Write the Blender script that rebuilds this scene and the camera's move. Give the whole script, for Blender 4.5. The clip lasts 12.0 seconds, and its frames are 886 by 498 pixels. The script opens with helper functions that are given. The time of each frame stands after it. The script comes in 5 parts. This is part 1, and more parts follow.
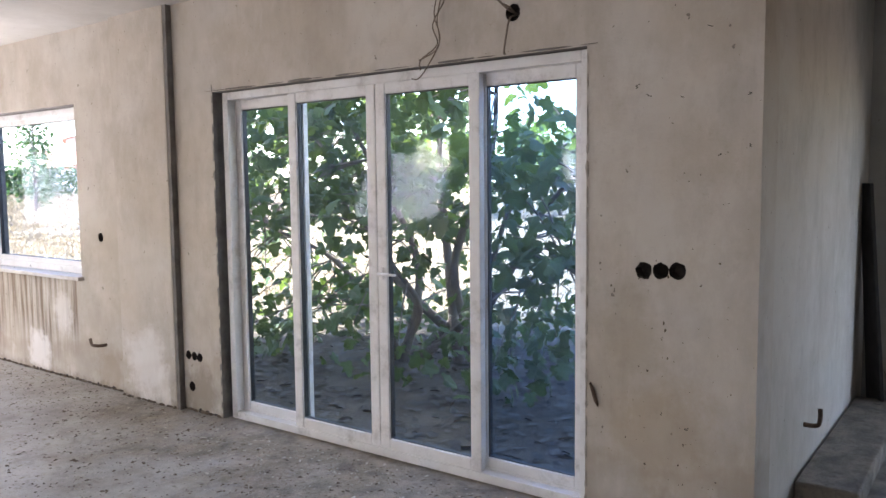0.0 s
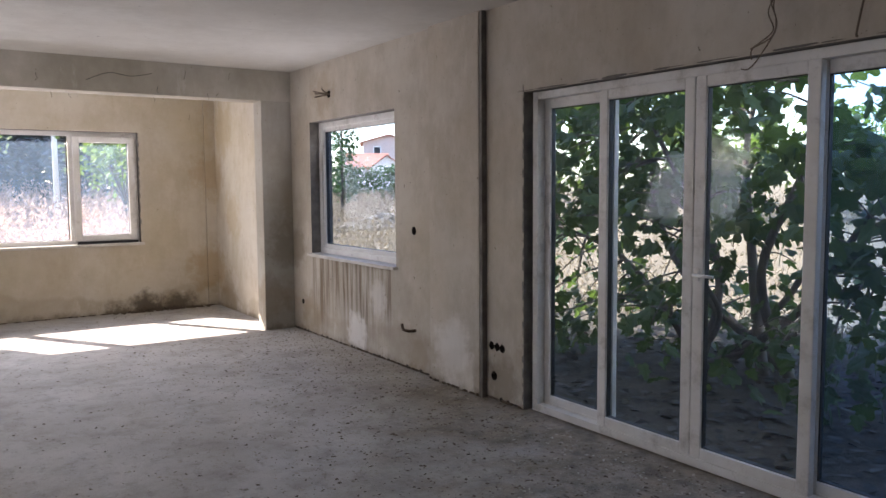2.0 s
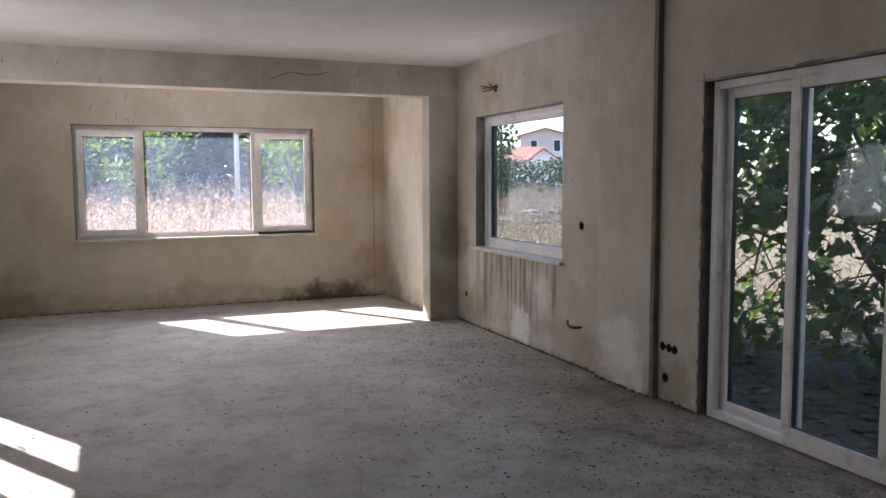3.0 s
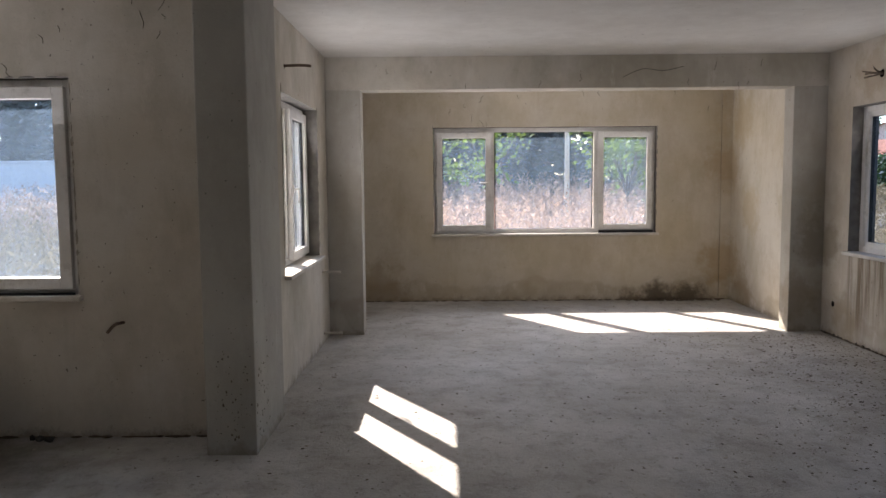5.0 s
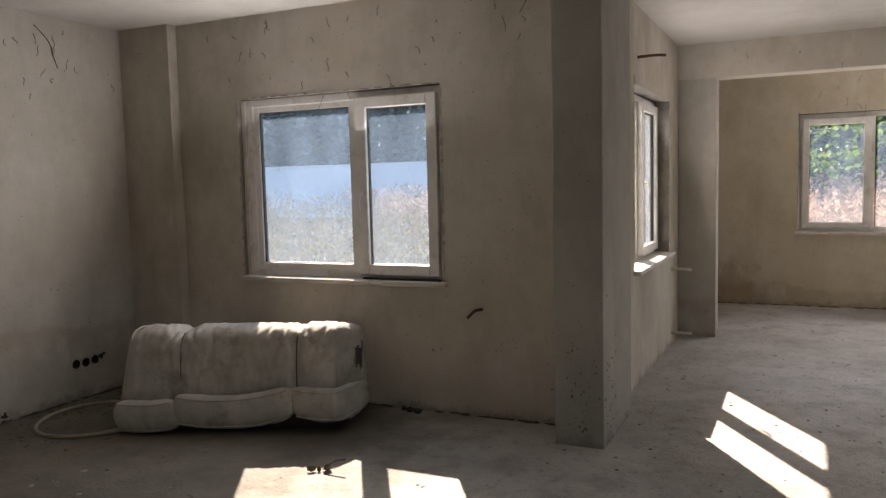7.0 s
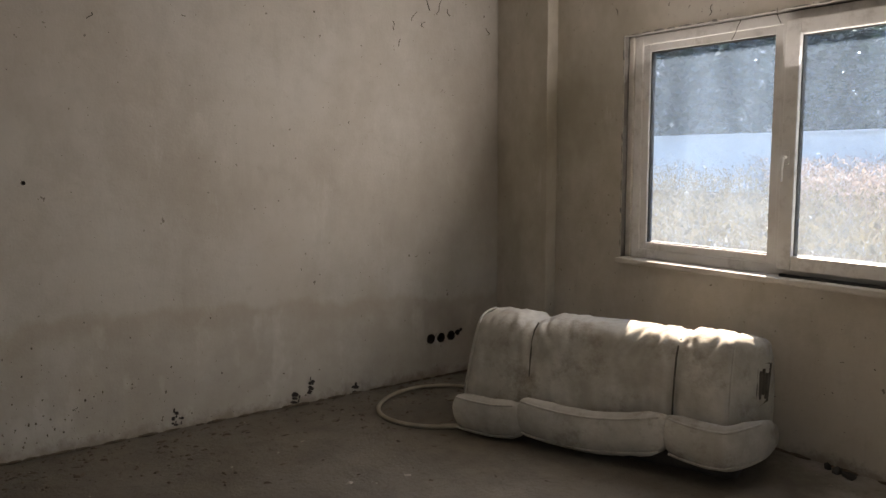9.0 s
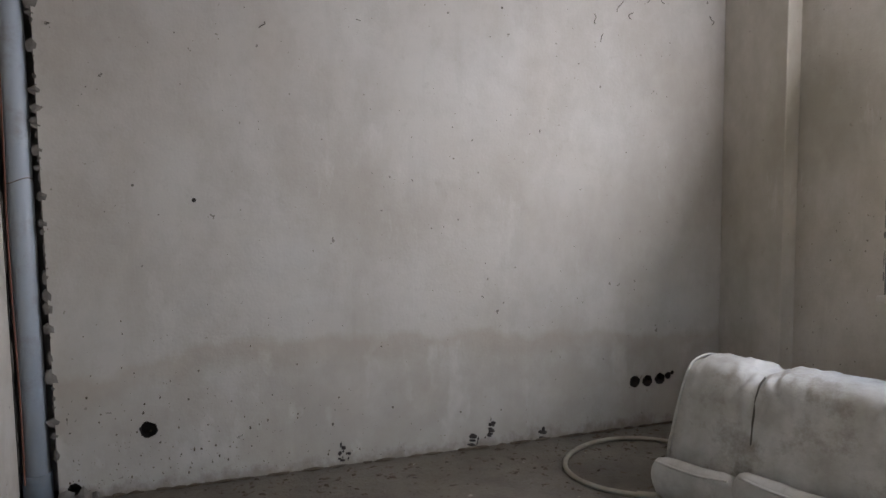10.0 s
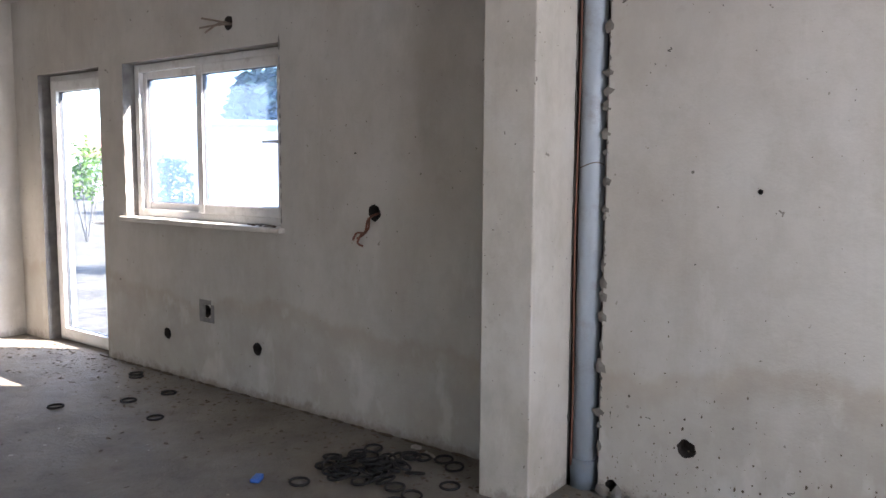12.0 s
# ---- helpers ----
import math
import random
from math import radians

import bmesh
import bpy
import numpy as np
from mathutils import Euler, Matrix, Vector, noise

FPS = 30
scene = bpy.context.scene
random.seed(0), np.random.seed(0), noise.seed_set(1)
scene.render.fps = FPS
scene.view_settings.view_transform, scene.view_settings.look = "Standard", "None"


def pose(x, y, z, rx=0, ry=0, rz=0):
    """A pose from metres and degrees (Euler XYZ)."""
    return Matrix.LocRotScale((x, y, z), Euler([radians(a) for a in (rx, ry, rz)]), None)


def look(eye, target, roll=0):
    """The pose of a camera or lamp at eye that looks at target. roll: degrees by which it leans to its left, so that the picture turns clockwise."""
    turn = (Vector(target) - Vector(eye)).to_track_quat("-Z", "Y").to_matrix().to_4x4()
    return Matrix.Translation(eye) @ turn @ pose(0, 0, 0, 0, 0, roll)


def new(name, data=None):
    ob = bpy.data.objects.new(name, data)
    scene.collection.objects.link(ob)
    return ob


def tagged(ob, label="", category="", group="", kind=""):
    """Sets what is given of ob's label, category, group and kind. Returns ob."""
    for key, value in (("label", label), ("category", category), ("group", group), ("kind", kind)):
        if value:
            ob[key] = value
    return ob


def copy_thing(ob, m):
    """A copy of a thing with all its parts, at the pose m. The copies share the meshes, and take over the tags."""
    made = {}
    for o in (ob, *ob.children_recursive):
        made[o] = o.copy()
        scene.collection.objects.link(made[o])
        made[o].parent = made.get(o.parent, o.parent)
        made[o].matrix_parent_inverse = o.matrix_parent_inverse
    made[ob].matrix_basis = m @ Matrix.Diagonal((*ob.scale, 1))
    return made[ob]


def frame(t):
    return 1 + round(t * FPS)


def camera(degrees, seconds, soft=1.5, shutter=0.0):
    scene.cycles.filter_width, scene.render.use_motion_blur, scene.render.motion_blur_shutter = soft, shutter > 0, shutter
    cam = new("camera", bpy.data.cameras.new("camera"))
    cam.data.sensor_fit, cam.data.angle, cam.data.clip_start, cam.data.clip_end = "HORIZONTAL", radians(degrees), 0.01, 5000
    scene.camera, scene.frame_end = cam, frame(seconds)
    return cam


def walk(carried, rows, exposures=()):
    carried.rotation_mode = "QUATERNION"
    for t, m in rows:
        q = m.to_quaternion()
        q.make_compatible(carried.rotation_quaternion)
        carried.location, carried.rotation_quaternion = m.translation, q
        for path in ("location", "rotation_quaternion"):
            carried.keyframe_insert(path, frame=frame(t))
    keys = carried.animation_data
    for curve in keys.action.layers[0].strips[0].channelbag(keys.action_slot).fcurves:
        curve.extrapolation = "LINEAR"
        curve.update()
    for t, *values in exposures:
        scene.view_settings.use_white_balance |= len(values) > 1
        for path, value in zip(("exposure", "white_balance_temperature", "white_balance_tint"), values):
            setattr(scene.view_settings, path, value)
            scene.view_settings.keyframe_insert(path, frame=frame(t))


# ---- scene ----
cam = camera(59.4, 12.0)
PATH = [
    (0, (-0.87, -1.149, 1.573), (0.738, 0.03, 1.405), -0.6),
    (0.5, (-0.898, -1.101, 1.569), (0.579, 0.235, 1.393), -0.6),
    (1, (-0.944, -1.049, 1.568), (0.423, 0.4, 1.397), -0.5),
    (1.5, (-0.991, -1.003, 1.563), (0.263, 0.546, 1.397), -0.3),
    (2, (-1.025, -0.977, 1.559), (0.09, 0.675, 1.397), -0.4),
    (2.5, (-1.056, -0.947, 1.55), (-0.081, 0.791, 1.376), -0.2),
    (3, (-1.101, -0.909, 1.564), (-0.334, 0.93, 1.388), -0.3),
    (3.2, (-1.116, -0.9, 1.556), (-0.468, 0.985, 1.392), -0.5),
    (4.8, (-1.413, -0.807, 1.574), (-1.365, 1.185, 1.405), -0.3),
    (5, (-1.42, -0.809, 1.564), (-1.429, 1.183, 1.39), -0.5),
    (5.5, (-1.456, -0.809, 1.547), (-1.83, 1.146, 1.358), -0.8),
    (6, (-1.471, -0.803, 1.559), (-2.056, 1.099, 1.358), -0.8),
    (6.5, (-1.466, -0.802, 1.562), (-2.184, 1.055, 1.37), -1.2),
    (6.7, (-1.467, -0.807, 1.558), (-2.234, 1.032, 1.379), -1.2),
    (8.3, (-1.826, -0.12, 1.514), (-3.172, 1.343, 1.298), -1.2),
    (8.5, (-1.905, -0.003, 1.521), (-3.345, 1.366, 1.291), -0.4),
    (9, (-2.157, 0.249, 1.476), (-3.766, 1.415, 1.249), -0.2),
    (9.5, (-2.394, 0.511, 1.5), (-4.135, 1.475, 1.304), -2.4),
    (10, (-2.56, 0.748, 1.465), (-4.446, 1.388, 1.282), -0.7),
    (10.5, (-2.715, 0.956, 1.429), (-4.689, 1.228, 1.249), -0.3),
    (11, (-2.905, 1.274, 1.448), (-4.891, 1.109, 1.277), 0.2),
    (11.5, (-3.099, 1.547, 1.475), (-4.891, 0.679, 1.283), 0.8),
    (12, (-3.276, 1.649, 1.455), (-4.863, 0.45, 1.249), 0.4),
]
# ---------------------------------------------------------------- light
EXPOSURES = [
    (0, 3.76, 6750, 22), (0.5, 3.22, 6650, 22), (1.0, 2.9, 6700, 22), (2.0, 2.44, 6700, 22), (3.0, 2.16, 6750, 22), (5.0, 1.88, 6800, 19), (5.5, 1.91, 7300, 20),
    (6.5, 1.95, 7500, 20), (8.5, 2.12, 7650, 19), (9.0, 2.24, 7900, 20), (9.5, 2.47, 7950, 18), (10.0, 2.98, 6400, 19), (10.5, 3.52, 6350, 20),
    (11.0, 3.68, 6350, 21), (11.5, 3.86, 6200, 20), (12.0, 3.58, 6300, 20)]
walk(cam, [(t, look(eye, target, roll)) for t, eye, target, roll in PATH], EXPOSURES)

SUN_TRAVEL = Vector((0.528, -0.850, -0.787)).normalized()
world = bpy.data.worlds.new("world")
scene.world = world
world.use_nodes = True
wn = world.node_tree.nodes
sky = wn.new("ShaderNodeTexSky")
sky.sky_type = "NISHITA"
sky.sun_disc = False
sky.sun_elevation = math.asin(-SUN_TRAVEL.z)
sky.sun_rotation = math.atan2(-SUN_TRAVEL.x, -SUN_TRAVEL.y)
sky.dust_density = 1.2
world.node_tree.links.new(sky.outputs[0], wn["Background"].inputs[0])
wn["Background"].inputs[1].default_value = 0.15
sun = new("sun", bpy.data.lights.new("sun", "SUN"))
sun.data.energy = 5.0
sun.data.angle = radians(0.53)
sun.data.color = (1.0, 0.95, 0.86)
sun.matrix_world = look((0, 0, 20), Vector((0, 0, 20)) + SUN_TRAVEL)


def sky_lamp(name, place, size, rz, power, color=(0.90, 0.95, 1.0), up=0.0):
    """The light of the sky and the sunlit field in one window opening: an area lamp in the reveal, facing in.
    up: how far it leans upwards where the bright ground outside gives most of the light."""
    lamp = new(name, bpy.data.lights.new(name, "AREA"))
    lamp.data.shape, lamp.data.size, lamp.data.size_y = "RECTANGLE", size[0], size[1]
    lamp.data.energy = power * size[0] * size[1]
    lamp.data.color = color
    lamp.matrix_world = pose(*place, -90 - up, 0, rz)


sky_lamp("sky_light_north", (-0.145, 9.12, 1.56), (2.7, 0.95), 0, 5.0, up=22)
sky_lamp("sky_light_northwest", (-4.485, 3.72, 1.54), (1.5, 0.95), 0, 6.3, up=25)
sky_lamp("sky_light_alcove", (-2.54, 5.715, 1.55), (1.45, 0.95), 90, 3.1, up=22)
sky_lamp("sky_light_east", (2.34, 5.70, 1.54), (1.6, 0.95), -90, 1.5, up=22)
sky_lamp("sky_light_door", (2.43, 1.77, 1.1), (2.55, 2.05), -90, 0.13)
sky_lamp("sky_light_kitchen", (-6.44, -2.765, 1.64), (1.5, 1.0), 90, 0.32)
sky_lamp("sky_light_kitchen_door", (-6.44, -4.385, 1.1), (0.8, 2.0), 90, 1.3)
sky_lamp("sky_light_entrance", (5.27, -1.9, 1.15), (1.3, 2.2), -90, 0.13, (0.62, 0.82, 1.0))


# ---------------------------------------------------------------- materials
class Nodes:
    """A small builder for one node material."""

    def __init__(self, name):
        self.mat = bpy.data.materials.new(name)
        self.mat.use_nodes = True
        self.t = self.mat.node_tree
        self.bsdf = self.t.nodes["Principled BSDF"]
        self.out = self.t.nodes["Material Output"]
        self.coord = self.t.nodes.new("ShaderNodeTexCoord").outputs["Object"]

    def link(self, a, b):
        self.t.links.new(a, b)

    def noise(self, scale, detail=4.0, rough=0.6, stretch=(1, 1, 1), shift=(0, 0, 0)):
        m = self.t.nodes.new("ShaderNodeMapping")
        m.inputs["Scale"].default_value = stretch
        m.inputs["Location"].default_value = shift
        self.link(self.coord, m.inputs[0])
        n = self.t.nodes.new("ShaderNodeTexNoise")
        n.inputs["Scale"].default_value = scale
        n.inputs["Detail"].default_value = detail
        n.inputs["Roughness"].default_value = rough
        self.link(m.outputs[0], n.inputs["Vector"])
        return n.outputs["Fac"]

    def ramp(self, fac, a, b, va=0.0, vb=1.0):
        r = self.t.nodes.new("ShaderNodeMapRange")
        r.inputs["From Min"].default_value, r.inputs["From Max"].default_value = a, b
        r.inputs["To Min"].default_value, r.inputs["To Max"].default_value = va, vb
        self.link(fac, r.inputs["Value"])
        return r.outputs[0]

    def math(self, op, a, b):
        m = self.t.nodes.new("ShaderNodeMath")
        m.operation = op
        for s, v in zip(m.inputs, (a, b)):
            if isinstance(v, (int, float)):
                s.default_value = v
            else:
                self.link(v, s)
        return m.outputs[0]

    def mix(self, fac, a, b, mode="MIX"):
        m = self.t.nodes.new("ShaderNodeMix")
        m.data_type, m.blend_type = "RGBA", mode
        for s, v in ((m.inputs[0], fac), (m.inputs[6], a), (m.inputs[7], b)):
            if isinstance(v, (int, float)):
                s.default_value = v
            elif isinstance(v, tuple):
                s.default_value = (*v, 1)
            else:
                self.link(v, s)
        return m.outputs[2]

    def specks(self, scale, size, share, shift=(0, 0, 0)):
        """Sparse separate dots: size as a part of a cell, share of the cells that have one."""
        m = self.t.nodes.new("ShaderNodeMapping")
        m.inputs["Location"].default_value = shift
        self.link(self.coord, m.inputs[0])
        v = self.t.nodes.new("ShaderNodeTexVoronoi")
        v.inputs["Scale"].default_value = scale
        self.link(m.outputs[0], v.inputs["Vector"])
        pick = self.t.nodes.new("ShaderNodeSeparateColor")
        self.link(v.outputs["Color"], pick.inputs[0])
        dot = self.ramp(v.outputs["Distance"], size, size * 0.6)
        return self.math("MULTIPLY", dot, self.math("LESS_THAN", pick.outputs[0], share))

    def near(self, place, radius, spread=0.5):
        """A blot with an uneven rim round a place: 1 inside, 0 outside."""
        d = self.t.nodes.new("ShaderNodeVectorMath")
        d.operation = "DISTANCE"
        self.link(self.coord, d.inputs[0])
        d.inputs[1].default_value = place
        wobble = self.ramp(self.noise(5.5, 6, 0.7, (1, 1, 1), (place[0], place[1], 3)), 0.3, 0.7, -spread * radius, spread * radius)
        return self.ramp(self.math("ADD", d.outputs["Value"], wobble), radius * 1.15, radius * 0.55)

    def sep(self):
        s = self.t.nodes.new("ShaderNodeSeparateXYZ")
        self.link(self.coord, s.inputs[0])
        return s.outputs

    def done(self, color, rough=0.9, bump=None, strength=0.3, distance=0.01, metal=0.0, spec=0.3):
        b = self.bsdf
        if isinstance(color, tuple):
            b.inputs["Base Color"].default_value = (*color, 1)
        else:
            self.link(color, b.inputs["Base Color"])
        if isinstance(rough, float):
            b.inputs["Roughness"].default_value = rough
        else:
            self.link(rough, b.inputs["Roughness"])
        b.inputs["Metallic"].default_value = metal
        b.inputs["Specular IOR Level"].default_value = spec
        if bump is not None:
            n = self.t.nodes.new("ShaderNodeBump")
            n.inputs["Strength"].default_value = strength
            n.inputs["Distance"].default_value = distance
            self.link(bump, n.inputs["Height"])
            self.link(n.outputs[0], b.inputs["Normal"])
        return self.mat


def plaster(name, base, dark, warm, tide=0.0, runs=None, stain=0.5, blots=()):
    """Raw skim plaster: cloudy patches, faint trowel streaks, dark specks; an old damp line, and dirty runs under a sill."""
    k = Nodes(name)
    c = k.mix(k.ramp(k.noise(1.1, 5), 0.38, 0.68), base, warm)
    c = k.mix(k.ramp(k.noise(2.6, 8, 0.7, (1, 1, 0.6), (3, 7, 1)), 0.46, 0.76, 0, 0.7), c, dark)
    c = k.mix(k.ramp(k.noise(7, 3, 0.5, (0.6, 0.6, 1.2), (5, 1, 9)), 0.45, 0.8, 0, 0.16), c, dark)
    c = k.mix(k.ramp(k.noise(1.5, 8, 0.74, (1, 1, 0.8), (21, 5, 2)), 0.50, 0.63, 0, 0.5), c, tuple(0.86 * v for v in warm))
    c = k.mix(k.ramp(k.noise(5.5, 5, 0.65, (1, 1, 0.12), (2, 17, 5)), 0.57, 0.74, 0, 0.3), c, dark)
    c = k.mix(k.ramp(k.noise(11, 6, 0.75, (1, 1, 1), (7, 7, 2)), 0.58, 0.72, 0, 0.3), c, dark)
    c = k.mix(k.ramp(k.noise(24, 2, 0.5, (1, 1, 1), (1, 3, 2)), 0.745, 0.77, 0, 0.7), c, (0.10, 0.085, 0.07))
    c = k.mix(k.math("MULTIPLY", k.specks(4.0, 0.032, 0.5), 0.85), c, (0.07, 0.06, 0.05))
    c = k.mix(k.math("MULTIPLY", k.specks(11.0, 0.045, 0.3, (3.3, 1.7, 0.4)), 0.75), c, (0.10, 0.085, 0.07))
    c = k.mix(k.ramp(k.noise(60, 1, 0.4, (1, 1, 1), (6, 2, 4)), 0.775, 0.80, 0, 0.8), c, (0.06, 0.05, 0.045))
    c = k.mix(k.ramp(k.noise(0.55, 6, 0.65, (1, 1, 0.7), (11, 3, 6)), 0.50, 0.66, 0, stain), c, dark)
    c = k.mix(k.ramp(k.noise(4.5, 6, 0.7, (1, 1, 0.35), (2, 9, 4)), 0.60, 0.72, 0, 0.5), c, tuple(min(1.0, 1.1 * v) for v in base))
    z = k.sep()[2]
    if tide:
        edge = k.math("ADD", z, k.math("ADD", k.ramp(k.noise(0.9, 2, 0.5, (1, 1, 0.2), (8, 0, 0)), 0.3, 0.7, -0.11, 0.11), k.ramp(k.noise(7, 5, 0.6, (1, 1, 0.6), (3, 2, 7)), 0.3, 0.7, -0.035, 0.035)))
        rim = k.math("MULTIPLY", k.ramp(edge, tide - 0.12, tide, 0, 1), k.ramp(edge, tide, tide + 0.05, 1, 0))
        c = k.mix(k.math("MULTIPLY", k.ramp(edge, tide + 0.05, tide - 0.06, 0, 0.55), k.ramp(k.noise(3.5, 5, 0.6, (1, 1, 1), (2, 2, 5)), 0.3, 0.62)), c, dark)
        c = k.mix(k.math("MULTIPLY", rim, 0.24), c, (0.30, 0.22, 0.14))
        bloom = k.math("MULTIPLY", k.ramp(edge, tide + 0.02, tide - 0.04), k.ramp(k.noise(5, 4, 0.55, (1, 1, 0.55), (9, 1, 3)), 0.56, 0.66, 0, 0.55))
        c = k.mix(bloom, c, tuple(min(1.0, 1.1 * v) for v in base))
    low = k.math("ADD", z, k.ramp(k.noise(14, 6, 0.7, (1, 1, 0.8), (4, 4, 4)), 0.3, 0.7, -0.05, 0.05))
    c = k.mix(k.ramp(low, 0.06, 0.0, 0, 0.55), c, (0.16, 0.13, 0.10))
    if runs:
        lo, hi, top = runs
        y = k.sep()[1]
        side = k.math("MULTIPLY", k.ramp(y, lo, lo + 0.1), k.ramp(y, hi, hi - 0.1))
        down = k.math("MULTIPLY", k.ramp(z, top, top - 0.03), k.ramp(k.math("ADD", z, k.noise(6, 2, 0.5, (1, 1, 0.1))), 0.55, 0.95))
        streak = k.ramp(k.noise(18, 4, 0.65, (1, 1, 0.045)), 0.42, 0.60)
        c = k.mix(k.math("MULTIPLY", k.math("MULTIPLY", side, down), k.math("MULTIPLY", streak, 0.88)), c, (0.17, 0.125, 0.085))
    for place, radius, tint, much in blots:
        c = k.mix(k.math("MULTIPLY", k.near(place, radius), much), c, tint)
    h = k.math("ADD", k.noise(5, 4, 0.55, (1, 1, 1.4)), k.math("MULTIPLY", k.noise(70, 3, 0.6), 0.25))
    return k.done(c, 0.93, h, 0.45, 0.012, spec=0.15)


M_WALL = plaster("plaster_wall", (0.541, 0.509, 0.459), (0.324, 0.293, 0.234), (0.505, 0.455, 0.383), stain=0.85)
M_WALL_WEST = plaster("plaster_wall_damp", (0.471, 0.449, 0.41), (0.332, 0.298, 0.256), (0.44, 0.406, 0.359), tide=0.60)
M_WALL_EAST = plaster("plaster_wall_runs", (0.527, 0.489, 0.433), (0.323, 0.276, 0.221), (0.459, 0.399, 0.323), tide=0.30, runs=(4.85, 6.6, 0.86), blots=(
    ((2.40, 6.25, 2.50), 0.26, (0.33, 0.25, 0.16), 0.5), ((2.40, 6.95, 0.9), 0.22, (0.22, 0.18, 0.13), 0.6), ((2.40, 5.6, 0.18), 0.20, (0.74, 0.72, 0.69), 0.7), ((2.40, 5.15, 0.55), 0.16, (0.72, 0.70, 0.67), 0.5),
    ((2.35, 3.9, 0.28), 0.28, (0.70, 0.68, 0.65), 0.5), ((2.40, 4.45, 0.15), 0.22, (0.30, 0.24, 0.17), 0.55), ((2.40, 3.35, 0.12), 0.20, (0.24, 0.20, 0.15), 0.7), ((2.40, 6.6, 0.2), 0.25, (0.28, 0.22, 0.15), 0.6),
    ((2.40, 0.05, 0.45), 0.25, (0.36, 0.27, 0.17), 0.35), ((2.40, 0.2, 0.9), 0.2, (0.30, 0.25, 0.18), 0.3)))
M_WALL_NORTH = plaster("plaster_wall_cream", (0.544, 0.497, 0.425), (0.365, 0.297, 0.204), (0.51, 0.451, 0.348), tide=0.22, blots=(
    ((1.35, 9.25, 0.0), 0.24, (0.09, 0.07, 0.05), 0.85), ((1.75, 9.25, 0.02), 0.22, (0.10, 0.08, 0.055), 0.85), ((1.0, 9.25, -0.03), 0.17, (0.12, 0.09, 0.06), 0.8),
    ((2.2, 9.22, 0.5), 0.33, (0.36, 0.25, 0.13), 0.55), ((2.2, 9.22, 1.7), 0.30, (0.38, 0.27, 0.15), 0.5), ((2.25, 8.6, 1.2), 0.30, (0.40, 0.29, 0.16), 0.45), ((2.25, 8.9, 2.3), 0.35, (0.40, 0.30, 0.17), 0.5), ((2.25, 8.8, 0.2), 0.3, (0.30, 0.22, 0.13), 0.5), ((-2.3, 9.25, 0.1), 0.4, (0.28, 0.20, 0.12), 0.5)))
M_CEIL = plaster("plaster_ceiling", (0.561, 0.544, 0.51), (0.442, 0.416, 0.383), (0.535, 0.51, 0.472))
M_CONCRETE = plaster("plaster_concrete", (0.365, 0.353, 0.323), (0.246, 0.234, 0.208), (0.332, 0.315, 0.285))


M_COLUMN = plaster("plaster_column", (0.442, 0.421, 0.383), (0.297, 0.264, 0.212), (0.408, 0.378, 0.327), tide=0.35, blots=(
    ((2.35, 7.05, 0.95), 0.28, (0.20, 0.17, 0.13), 0.6), ((2.12, 7.05, 0.35), 0.25, (0.22, 0.18, 0.13), 0.5), ((2.3, 7.05, 1.5), 0.2, (0.27, 0.23, 0.18), 0.4)))


